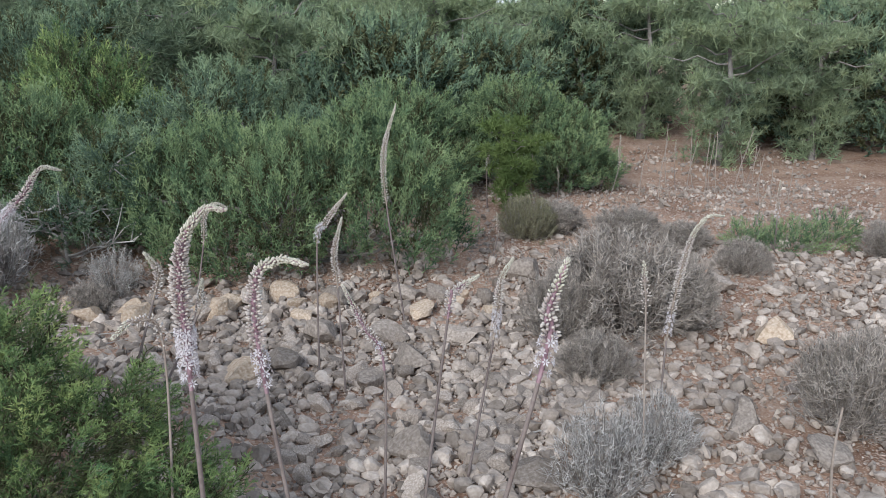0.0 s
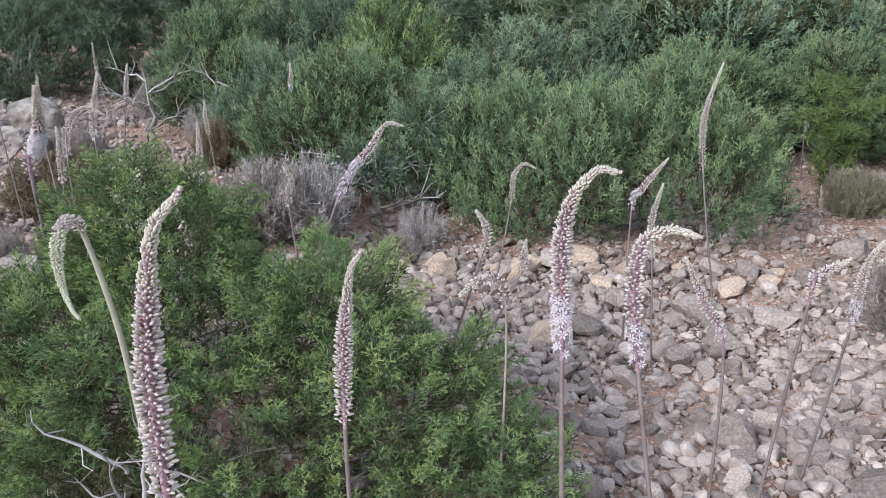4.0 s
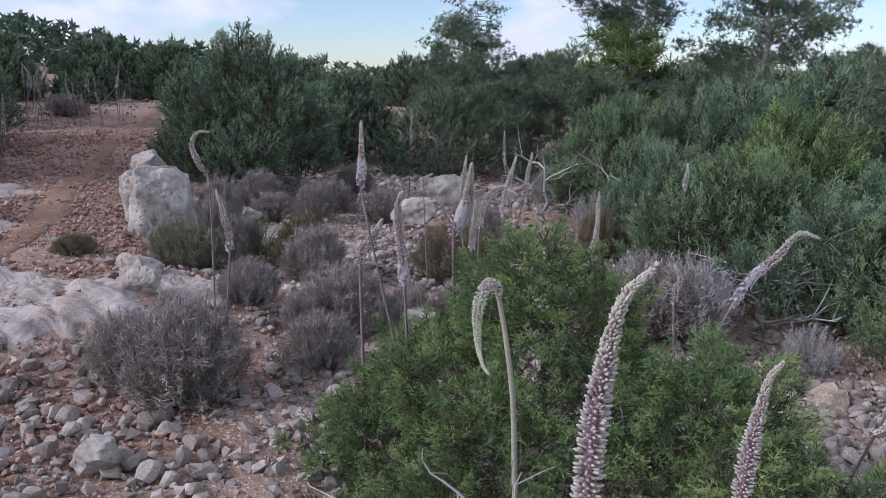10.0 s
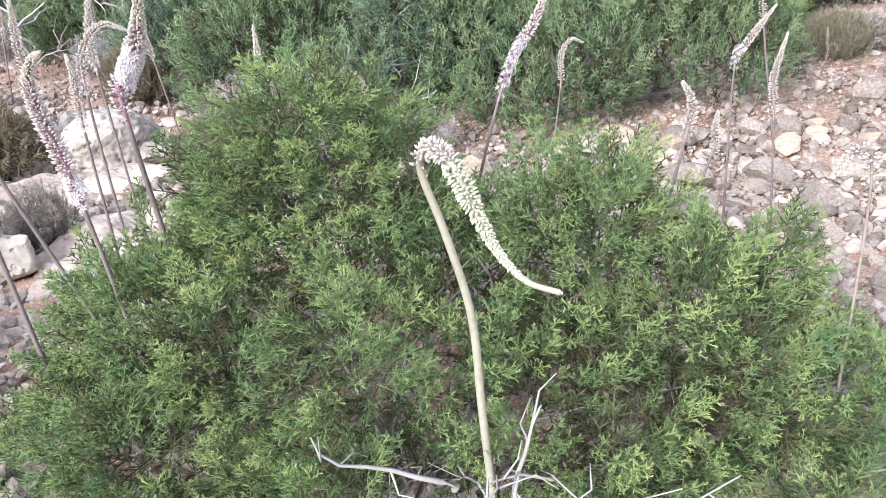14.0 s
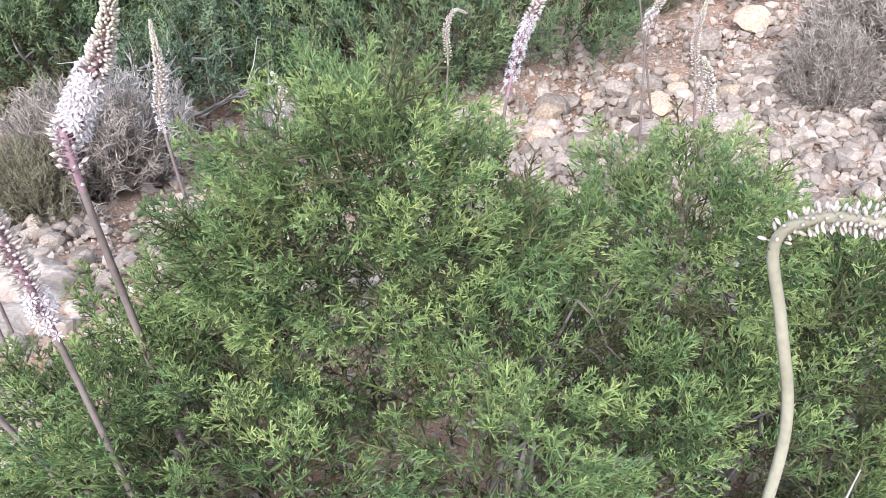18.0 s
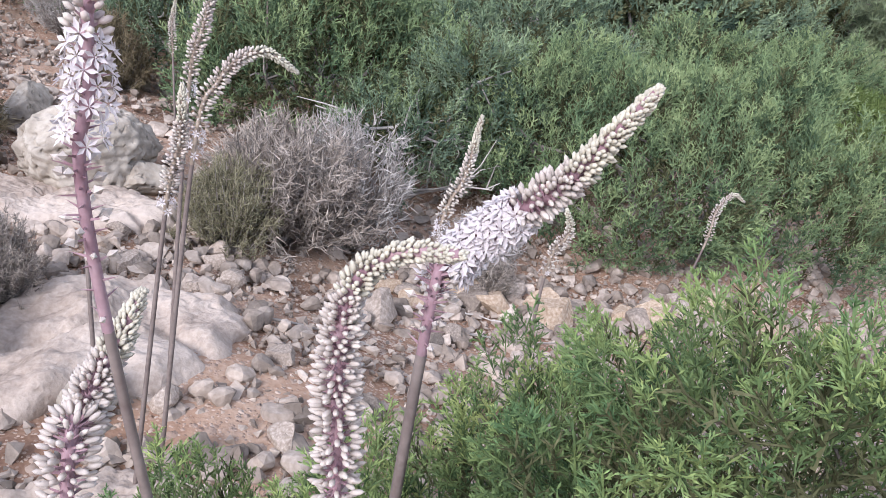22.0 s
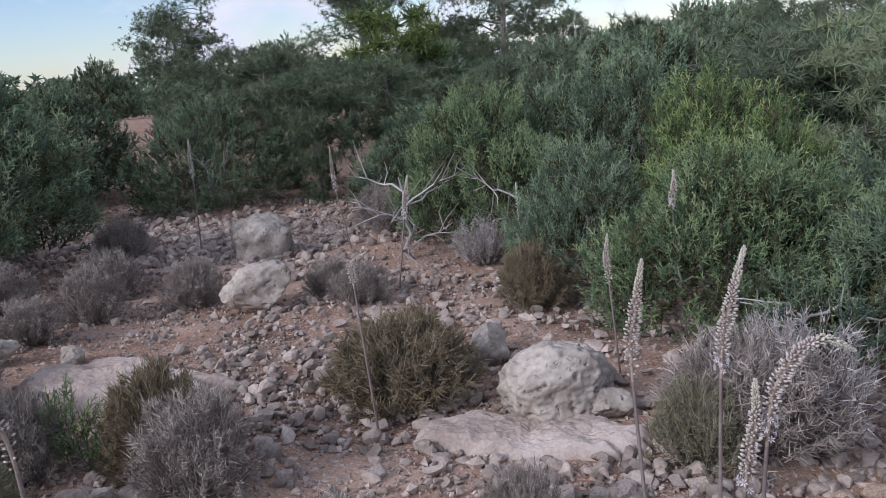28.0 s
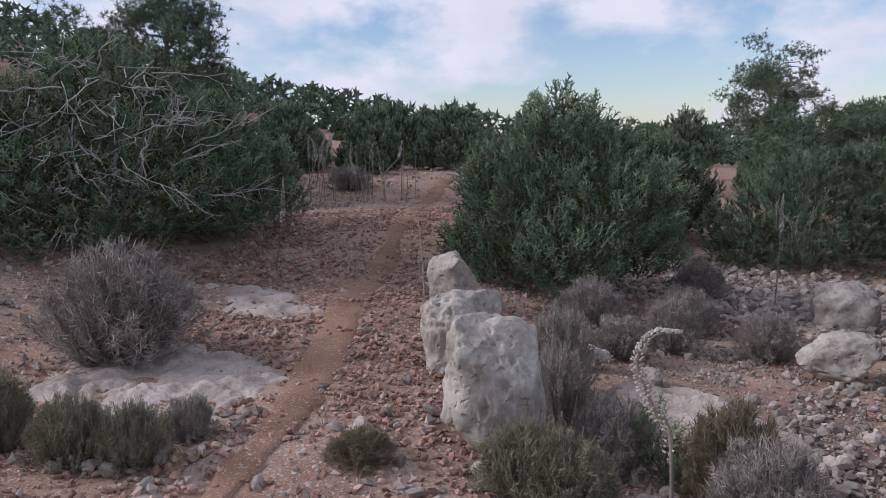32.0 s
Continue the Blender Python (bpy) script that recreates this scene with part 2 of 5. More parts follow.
BARK = material("grey_bark", (0.16, 0.14, 0.125), (0.32, 0.29, 0.265), 12, 0.95, 0.5, 90, island=0.2)
DEADWOOD = material("bleached_twigs", (0.32, 0.295, 0.275), (0.50, 0.47, 0.44), 9, 0.95, 0.2, 90, island=0.25)
TWIG = material("grey_twigs", (0.225, 0.191, 0.163), (0.415, 0.364, 0.32), 5, 0.95, 0, 40, island=0.35)
TWIG_GREEN = material("olive_twigs", (0.16, 0.15, 0.095), (0.29, 0.27, 0.18), 5, 0.95, 0, 40, island=0.35)
TWIG_BROWN = material("brown_twigs", (0.155, 0.125, 0.08), (0.265, 0.222, 0.14), 5, 0.95, 0, 40, island=0.35)
STALK = material("squill_stalk", (0.155, 0.12, 0.11), (0.26, 0.215, 0.195), 9, 0.7, 0.1, 90, sheen=0.3)
STALK_PALE = material("pale_green_stalk", (0.28, 0.265, 0.195), (0.40, 0.38, 0.285), 9, 0.7, 0.1, 90, sheen=0.3)
STALK_DRY = material("dry_stalk", (0.25, 0.20, 0.17), (0.40, 0.34, 0.29), 9, 0.9, 0.1, 90)
AXIS = material("purple_axis", (0.235, 0.135, 0.16), (0.37, 0.25, 0.275), 25, 0.7, 0.1, 120, sheen=0.3)
AXIS_PALE = material("olive_brown_axis", (0.25, 0.195, 0.155), (0.38, 0.315, 0.255), 25, 0.7, 0.1, 120, sheen=0.3)
BUD = material("white_pink_buds", (0.53, 0.44, 0.41), (0.69, 0.64, 0.575), 30, 0.6, 0, 160, island=0.14, sheen=0.3, through_light=0.2)
BUD_TIP = material("cream_buds", (0.50, 0.46, 0.38), (0.66, 0.62, 0.51), 30, 0.6, 0, 160, island=0.12, sheen=0.3, through_light=0.15)
BUD_GREEN = material("green_white_buds", (0.48, 0.50, 0.34), (0.66, 0.66, 0.50), 30, 0.6, 0, 160, island=0.12, sheen=0.3, through_light=0.15)
PETAL = material("white_petals", (0.62, 0.56, 0.57), (0.75, 0.71, 0.715), 30, 0.6, 0, 160, island=0.08, sheen=0.3, through_light=0.3)


# ---- meshes ----
def mesh_of(name, verts, tris, mat, smooth=False):
    """A triangle mesh from arrays."""
    me = bpy.data.meshes.new(name)
    verts, tris = np.asarray(verts, np.float32), np.asarray(tris, np.int32)
    me.vertices.add(len(verts))
    me.vertices.foreach_set("co", verts.ravel())
    me.loops.add(tris.size)
    me.loops.foreach_set("vertex_index", tris.ravel())
    me.polygons.add(len(tris))
    me.polygons.foreach_set("loop_start", np.arange(0, tris.size, 3, dtype=np.int32))
    me.polygons.foreach_set("use_smooth", np.full(len(tris), smooth))
    me.update(calc_edges=True)
    me.materials.append(mat)
    return me


def part(name, me, parent, label="", at=None):
    """A mesh linked as one part of a thing, or of a part."""
    ob = new(name, me)
    ob.parent = parent
    if at is not None:
        ob.matrix_basis = at
    return tagged(ob, label) if label else ob


class Heap:
    """Gathers many small pieces into arrays, to become one mesh."""

    def __init__(self):
        self.v, self.f, self.n = [], [], 0

    def add(self, v, f):
        self.v.append(v)
        self.f.append(np.asarray(f) + self.n)
        self.n += len(v)

    def many(self, v, f, mats):
        """The piece v, f once for each 4 x 4 matrix of mats."""
        if not len(mats):
            return
        mats = np.asarray(mats)
        out = np.einsum("kij,vj->kvi", mats[:, :3, :3], v) + mats[:, None, :3, 3]
        faces = np.asarray(f)[None] + (np.arange(len(mats)) * len(v))[:, None, None] + self.n
        self.v.append(out.reshape(-1, 3))
        self.f.append(faces.reshape(-1, 3))
        self.n += len(v) * len(mats)

    def mesh(self, name, mat, smooth=False):
        return mesh_of(name, np.concatenate(self.v), np.concatenate(self.f), mat, smooth)


def tube(points, radii, sides=6):
    """A tapered tube along points."""
    p, r = np.asarray(points, float), np.broadcast_to(np.asarray(radii, float), (len(points),))
    d = np.gradient(p, axis=0)
    d /= np.linalg.norm(d, axis=1)[:, None] + 1e-9
    side = np.cross(d, np.where(np.abs(d[:, :1]) < 0.8, (1.0, 0.0, 0.0), (0.0, 1.0, 0.0)))
    side /= np.linalg.norm(side, axis=1)[:, None] + 1e-9
    up = np.cross(d, side)
    a = np.arange(sides) * 2 * math.pi / sides
    v = p[:, None] + r[:, None, None] * (side[:, None] * np.cos(a)[:, None] + up[:, None] * np.sin(a)[:, None])
    f = []
    for i in range(len(p) - 1):
        for k in range(sides):
            q, w = i * sides + k, i * sides + (k + 1) % sides
            f += [(q, w, w + sides), (q, w + sides, q + sides)]
    return v.reshape(-1, 3), np.array(f)


def frames(at, way, size, turn=None, rng=None):
    """Matrices that stand pieces at places, their z along way; size is one number or three a piece."""
    at, way = np.asarray(at, float), np.asarray(way, float)
    k = len(at)
    z = way / (np.linalg.norm(way, axis=1)[:, None] + 1e-9)
    h = rng.normal(size=(k, 3)) if turn is None else np.broadcast_to(np.asarray(turn, float), (k, 3))
    x = np.cross(h, z)
    x /= np.linalg.norm(x, axis=1)[:, None] + 1e-9
    y = np.cross(z, x)
    size = np.asarray(size, float)
    size = np.repeat(size[:, None], 3, 1) if size.ndim == 1 else size
    m = np.zeros((k, 4, 4))
    m[:, :3, 0], m[:, :3, 1], m[:, :3, 2], m[:, :3, 3], m[:, 3, 3] = x * size[:, :1], y * size[:, 1:2], z * size[:, 2:], at, 1
    return m


def ball(level=1):
    bm = bmesh.new()
    bmesh.ops.create_icosphere(bm, subdivisions=level, radius=1)
    v = np.array([q.co[:] for q in bm.verts])
    f = np.array([[q.index for q in g.verts] for g in bm.faces])
    bm.free()
    return v, f


def hills(v, scale, seed):
    """A smooth noise for each point."""
    return np.array([noise.noise(Vector(p) * scale + Vector((seed * 7.3, seed * 3.1, -seed * 5.7))) for p in v])


# ---- the lie of the land ----
CONTROL = [(0.3, -1, .1), (0, 1, .05), (.5, 2.5, -.08), (0, 4, -.2), (2, 4.5, -.2), (1, 6.5, -.22), (2.5, 10.5, -.3), (5, 5, -.2),
           (-1.5, 2, .05), (-1.9, 4.6, -.15), (-3, 2.7, .15), (-3.2, 1.5, .2), (-2.5, 0, .25), (-3.9, 4.4, .1), (-4.5, 1.4, .45), (-5.8, 3.5, .22),
           (-6.3, 2, .5), (-5.5, 0, .5), (-6.4, 5.5, .12), (-5.8, 7, .05), (-8, 8.6, 0), (-8, 2.5, .55), (-12, 4.5, .8), (-17, 7, 1.0),
           (-26, 11, 1.2), (-10, 9, .1), (-15, 14, .2), (-3.5, 7, -.1), (-2, 11, -.5), (-10, 0, .9), (-16, 0, 1.3), (-22, 22, .3)]
CX, CY, CZ = np.array(CONTROL).T


def lie(x, y):
    """The ground's height."""
    x, y = np.asarray(x, float), np.asarray(y, float)
    w = 1 / ((x[..., None] - CX) ** 2 + (y[..., None] - CY) ** 2 + 0.35) ** 2
    low = (w * CZ).sum(-1) / w.sum(-1)
    hill = 11 * np.exp(-((x + 70) ** 2 + (y + 14) ** 2) / 800)
    away = np.clip((np.hypot(x + 3, y - 3) - 26) / 60, 0, 1)
    return low + hill - 1.2 * away * (y > -20) * np.clip((y - 10) / 30, 0, 1)


def axis(dense, step, reach):
    """Grid lines: close together between the ends of dense, ever wider out to reach."""
    a = list(np.arange(dense[0], dense[1] + step / 2, step))
    w, out = step, a[-1]
    while out < reach:
        w *= 1.22
        out += w
        a.append(out)
    w, out = step, a[0]
    while out > -reach:
        w *= 1.22
        out -= w
        a.insert(0, out)
    return np.array(a)


gx, gy = np.meshgrid(axis((-11.5, 4.5), 0.075, 900), axis((-1.0, 11.0), 0.075, 900), indexing="ij")
gz = lie(gx, gy)
near_in = (np.abs(gx + 3.5) < 9) & (np.abs(gy - 5) < 7)
rough = np.array([noise.fractal(Vector((x * 2.2, y * 2.2, 0.3)), 0.8, 2.1, 4) if k else 0.0 for x, y, k in zip(gx.ravel(), gy.ravel(), near_in.ravel())])
gz = gz + 0.022 * rough.reshape(gz.shape)
nx, ny = gx.shape
idx = np.arange(nx * ny).reshape(nx, ny)
quads = np.stack([idx[:-1, :-1], idx[1:, :-1], idx[1:, 1:], idx[:-1, 1:]], -1).reshape(-1, 4)
ground = new("ground", mesh_of("ground", np.stack([gx, gy, gz], -1).reshape(-1, 3), np.concatenate([quads[:, :3], quads[:, [0, 2, 3]]]), SOIL, True))
tagged(ground, "stony reddish-brown soil between limestone rocks and shrubs", "ground", kind="structure")

# the trodden trail, a worn strip that runs up past the rocks
TRAIL_LINE = np.array([(14.0, -12.0), (6.0, -6.2), (1.0, -2.9), (-2.2, -0.9), (-3.9, 0.25), (-5.55, 1.30), (-6.1, 1.70), (-7.1, 2.18), (-8.5, 2.82), (-10.2, 3.80), (-12.4, 5.0), (-14.5, 6.25), (-15.9, 7.2), (-17.0, 8.4)])


def along(line, count):
    s = np.concatenate([[0], np.cumsum(np.linalg.norm(np.diff(line, axis=0), axis=1))])
    return np.stack([np.interp(np.linspace(0, s[-1], count), s, line[:, k]) for k in (0, 1)], -1)


def strip(name, line, width, mat, count=240, lift=0.016):
    c = along(line, count)
    for _ in range(6):
        c[1:-1] = (c[:-2] + 2 * c[1:-1] + c[2:]) / 4
    d = np.gradient(c, axis=0)
    side = np.stack([-d[:, 1], d[:, 0]], -1) / np.linalg.norm(d, axis=1)[:, None]
    cols = 7
    v = []
    for i in range(count):
        a = width * (1 + 0.5 * noise.noise(Vector((i * 0.13, 1.5, 0))) + 0.4 * noise.noise(Vector((i * 0.6, 4.5, 0))))
        for k in range(cols):
            q = c[i] + side[i] * a * (k / (cols - 1) - 0.5)
            z = lie(q[0], q[1]) + 0.022 * noise.fractal(Vector((q[0] * 2.2, q[1] * 2.2, 0.3)), 0.8, 2.1, 4)
            v.append((q[0], q[1], z + (lift if 0 < k < cols - 1 else -0.015)))
    f = [(i * cols + k, i * cols + k + 1, (i + 1) * cols + k + 1) for i in range(count - 1) for k in range(cols - 1)]
    f += [(i * cols + k, (i + 1) * cols + k + 1, (i + 1) * cols + k) for i in range(count - 1) for k in range(cols - 1)]
    return new(name, mesh_of(name, v, np.array(f)[:, ::-1], mat, True))


tagged(strip("footpath", TRAIL_LINE, 0.28, TRAIL, 460), "narrow trodden path of bare brown earth", "path", kind="structure")


# ---- rocks ----
def rock(x, y, length, width, height, turn=0.0, seed=1, mat=None, label="weathered pale limestone rock lying on stony soil", blocky=0.35, sink=0.12, level=5, flat=0.0, tilt=0.0, box=1.0, faces=13):
    """A weathered limestone rock, length x width x height, sunk a little into the ground."""
    v, f = ball(level)
    rng = np.random.default_rng(seed)
    v = np.sign(v) * np.abs(v) ** box
    for _ in range(faces):                              # broken flat faces
        n = rng.normal(size=3) * (1, 1, 0.8)
        n /= np.linalg.norm(n)
        cap = rng.uniform(0.50, 0.86)
        over = np.maximum(v @ n - cap, 0)
        v = v - over[:, None] * n * (1 - blocky * 0.3)
    if flat:
        v[:, 2] = np.where(v[:, 2] > flat, flat + (v[:, 2] - flat) * 0.12, v[:, 2])
    push = 0.16 * hills(v, 1.3, seed) + 0.07 * hills(v, 3.4, seed + 3)
    if level > 3:
        push += 0.040 * hills(v, 8.0, seed + 5) + 0.018 * hills(v, 19.0, seed + 6)
        pits = np.maximum(hills(v, 6.5, seed + 9) - 0.25, 0)
        push -= 0.27 * min(1.0, (length / 0.45) ** 1.5) * pits
    v = v * (1 + push[:, None])
    v[:, 2] -= v[:, 2].min()
    v /= (v.max(0) - v.min(0))
    v *= (length, width, height * (1 + sink))
    c, s = math.cos(radians(tilt)), math.sin(radians(tilt))
    v = np.stack([v[:, 0], v[:, 1] * c - v[:, 2] * s, v[:, 1] * s + v[:, 2] * c], -1)
    v[:, :2] -= (v[:, :2].max(0) + v[:, :2].min(0)) / 2
    ob = new("rock", mesh_of("rock", v, f, mat or LIMESTONE, True))
    ob.matrix_basis = pose(x, y, float(lie(x, y)) - height * sink, 0, 0, turn)
    return tagged(ob, label, "rock")


TALL = "tall pitted pale limestone boulder standing beside the path"
rock(-5.57, 2.48, 0.46, 0.50, 0.60, 25, 3, label=TALL, level=6, box=0.60, faces=9)
rock(-6.62, 2.83, 0.42, 0.48, 0.48, -25, 8, label=TALL, level=6, box=0.60, faces=9)
rock(-7.95, 3.40, 0.38, 0.38, 0.38, -25, 12, label=TALL, box=0.65)
rock(-6.12, 5.28, 0.50, 0.40, 0.34, 20, 21, box=0.6, label="angular cream limestone boulder among dry shrubs")
rock(-7.25, 6.80, 0.58, 0.48, 0.40, 50, 25, box=0.65, label="broad grey limestone boulder on a stony clearing")
rock(-3.70, 4.34, 0.54, 0.42, 0.34, 50, 37, box=0.95, label="rounded pale limestone boulder with hollows", level=6, faces=4)
rock(-4.26, 4.86, 0.30, 0.24, 0.20, 70, 33, label="smaller limestone rock beside a boulder")
rock(-3.48, 4.34, 0.25, 0.19, 0.15, 10, 35, label="small hollowed limestone rock at a boulder's foot")
rock(-5.15, 8.75, 0.52, 0.40, 0.34, 30, 41, label="pale rock between juniper bushes")
rock(-2.6, 7.3, 0.5, 0.4, 0.42, 60, 43, label="pale rock half hidden by junipers")
rock(-6.70, 3.78, 0.23, 0.19, 0.18, 40, 45, label="small squarish limestone rock beside dry shrubs")
rock(-3.40, 2.95, 0.21, 0.17, 0.18, 15, 52, box=0.7, label="angular white limestone rock on bedrock")
rock(-2.98, 2.88, 0.17, 0.12, 0.13, 70, 54, box=0.7, label="small angular limestone rock on bedrock")
rock(-2.93, 1.02, 0.20, 0.16, 0.13, 5, 55, label="rounded grey rock on gravel")
rock(-4.75, 1.95, 0.30, 0.22, 0.16, 25, 57, label="pale limestone rock beside a dry shrub")
rock(-4.40, 1.80, 0.22, 0.18, 0.16, 75, 59, label="cream limestone rock on gravel")
rock(-6.35, 3.95, 0.16, 0.13, 0.12, 0, 61, label="small reddish rock on stony soil")
rock(-2.35, 2.55, 0.20, 0.16, 0.14, 33, 63, label="pale rock at the edge of a juniper bush")


SLABS = []


def slab(x, y, length, width, height, turn, seed, label="flat outcrop of weathered limestone bedrock"):
    """Bare bedrock that swells out of the soil and dips under it at a ragged edge."""
    SLABS.append((x, y, length, width, radians(turn)))
    rings, spokes = 54, 132
    c, sn = math.cos(radians(turn)), math.sin(radians(turn))
    v = []
    for i in range(rings + 1):
        r = i / rings
        for k in range(spokes):
            a = k * 2 * math.pi / spokes
            d = Vector((math.cos(a), math.sin(a), 0))
            edge = 1 + 0.30 * noise.noise(d * 1.4 + Vector((seed, 0, 0))) + 0.16 * noise.noise(d * 4 + Vector((0, seed, 0))) + 0.06 * noise.noise(d * 11 + Vector((0, 0, seed)))
            px, py = d.x * r * edge * length / 2, d.y * r * edge * width / 2
            wx, wy = x + px * c - py * sn, y + px * sn + py * c
            q = Vector((wx, wy, seed))
            steps = noise.noise(q * 2.3)
            rise = height * min(1.0, (1 - r) * 5) ** 0.6 * (0.75 + 0.5 * steps) + 0.027 * noise.fractal(q * 4.5, 0.6, 2.1, 5) - 0.012 * max(0, noise.noise(q * 7) - 0.15) * 3 - 0.03 * max(0, 0.08 - abs(noise.noise(q * 1.9 + Vector((3, 1, 0))))) / 0.08
            v.append((wx - x, wy - y, float(lie(wx, wy)) - float(lie(x, y)) + rise - (0.10 if i == rings else 0.0) - 0.012))
    f = []
    for i in range(rings):
        for k in range(spokes):
            p, q = i * spokes + k, i * spokes + (k + 1) % spokes
            f += [(p, p + spokes, q + spokes), (p, q + spokes, q)]
    ob = new("rock", mesh_of("bedrock", v, f, BEDROCK, True))
    ob.matrix_basis = pose(x, y, float(lie(x, y)))
    return tagged(ob, label, "rock")


slab(-3.72, 4.05, 0.95, 0.44, 0.11, 10, 72)
slab(-5.75, 3.72, 1.10, 0.52, 0.17, 15, 73)
slab(-4.75, 1.22, 1.75, 1.00, 0.06, 25, 75, "broad pale slab of bedrock beside the path")
slab(-6.95, 1.20, 1.40, 1.20, 0.05, 40, 77, "broad pale slab of bedrock beside the path")
slab(-3.10, 3.25, 0.85, 0.62, 0.09, 60, 79)
slab(-2.80, 2.58, 0.50, 0.34, 0.07, 20, 81)
slab(-4.55, 2.05, 0.75, 0.45, 0.07, 20, 83)
slab(-8.60, 2.00, 1.6, 0.7, 0.04, 20, 85)


# ---- junipers ----
def spike(sides=3):
    """A thin shoot along z, one unit long, pointed."""
    a = np.arange(sides) * 2 * math.pi / sides
    v = np.concatenate([np.stack([np.cos(a), np.sin(a), 0 * a], -1) * 0.5, [(0, 0, 1)]])
    return v, np.array([(k, (k + 1) % sides, sides) for k in range(sides)])


def cord(sides=3):
    """A thin shoot along z, one unit long, thickest at its middle."""
    a = np.arange(sides) * 2 * math.pi / sides
    v = np.concatenate([[(0, 0, -0.05)], np.stack([np.cos(a) * 0.5, np.sin(a) * 0.5, 0 * a + 0.5], -1), [(0, 0, 1)]])
    return v, np.array([(0, 1 + (k + 1) % sides, 1 + k) for k in range(sides)] + [(1 + k, 1 + (k + 1) % sides, sides + 1) for k in range(sides)])


def plume(rng, side=16, sub=2, thick=0.03, shoot=spike):
    """A pointed plume of juniper shoots, one unit long along z: its older shoots, and the young ones towards its tip."""
    sv, sf = shoot()
    kept = {False: ([], [], []), True: ([], [], [])}

    def put(young_one, at, way, size):
        for box, value in zip(kept[young_one], (at, way, size)):
            box.append(value)

    put(True, (0, 0, 0.5), (0, 0, 1), (thick * 1.3, thick * 1.3, 0.5))
    put(False, (0, 0, 0), (0, 0, 1), (thick * 1.2, thick * 1.2, 0.7))
    for k in range(side):
        t = 0.04 + 0.84 * (k + rng.random()) / side
        a = k * 2.4 + rng.uniform(-0.4, 0.4)
        lean = rng.uniform(0.7, 1.15)
        d = np.array([math.cos(a) * lean, math.sin(a) * lean, 0.85])
        d /= np.linalg.norm(d)
        n = (0.12 + 0.40 * (1 - t) ** 0.9) * rng.uniform(0.75, 1.2)
        put(t > 0.4, (0, 0, t), d, (thick, thick, n))
        for j in range(sub):
            f = (j + 0.3 + 0.7 * rng.random()) / sub
            e = d * 0.8 + rng.normal(size=3) * 0.45 + (0, 0, 0.3)
            put(t + 0.35 * f > 0.45, np.array((0, 0, t)) + d * n * f * 0.9, e, (thick, thick, (0.09 + 0.09 * (1 - f)) * rng.uniform(0.7, 1.25)))
    out = []
    for key in (False, True):
        h = Heap()
        at, way, size = kept[key]
        h.many(sv, sf, frames(at, way, np.array(size), rng=rng))
        out.append((np.concatenate(h.v), np.concatenate(h.f)))
    return out


def boughs(rng, lobes, width, each, size, upright, depth=1.0, close=0.74):
    """Places, ways and sizes of plumes, gathered into flame-shaped boughs that stand apart over the outside of a bush made of lobes (x, y, z, rx, ry, rz)."""
    lobes = np.asarray(lobes, float)
    feet, ways = np.zeros((0, 3)), []
    for i, b in enumerate(lobes):
        r = b[3:]
        area = 2 * math.pi * (r[0] * r[1] + (r[0] + r[1]) * r[2]) / 1.5
        for _ in range(int(area / width ** 2 * 5)):
            d = rng.normal(size=3)
            d /= np.linalg.norm(d)
            if d[2] < -0.5:
                continue
            q = b[:3] + d * r * depth * (1 + 0.20 * noise.noise(Vector(d) * 2.2 + Vector((i * 3.3, 0, 0)))) * rng.uniform(0.80, 1.06)
            if q[2] < 0.04 or any((((q - o[:3]) / (o[3:] * depth)) ** 2).sum() < 0.66 for k, o in enumerate(lobes) if k != i):
                continue
            if len(feet) and np.min(((feet - q) ** 2).sum(1)) < (width * close) ** 2:
                continue
            n = d / r
            w = n / np.linalg.norm(n) * (1 - upright) + np.array((0, 0, upright)) + rng.normal(size=3) * 0.13
            feet = np.concatenate([feet, [q]])
            ways.append(w / np.linalg.norm(w))
    k = len(feet)
    w = np.array(ways)
    side = np.cross(w, (0.31, 0.77, 0.55))
    side /= np.linalg.norm(side, axis=1)[:, None]
    other = np.cross(w, side)
    far = width * rng.uniform(0.9, 1.7, k)
    at, way, out, outer = [], [], [], []
    for j in range(each):
        u = ((j + rng.random(k)) / each) ** 0.85
        a = j * 2.4 + rng.uniform(0, 1.2, k)
        ray = side * np.cos(a)[:, None] + other * np.sin(a)[:, None]
        wide = width * 0.38 * (1 - u) ** 0.6 * rng.uniform(0.5, 1.1, k)
        at.append(feet + w * (far * (u - 0.8))[:, None] + ray * wide[:, None])
        way.append(w + ray * (0.48 * (1 - 0.7 * u))[:, None] + rng.normal(size=(k, 3)) * 0.12)
        out.append(size * (1.1 - 0.3 * u) * rng.uniform(0.75, 1.2, k))
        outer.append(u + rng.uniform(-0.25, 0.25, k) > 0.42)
    at, way, out, outer = np.concatenate(at), np.concatenate(way), np.concatenate(out), np.concatenate(outer)
    keep = at[:, 2] > 0.015
    return at[keep], way[keep], out[keep], outer[keep]


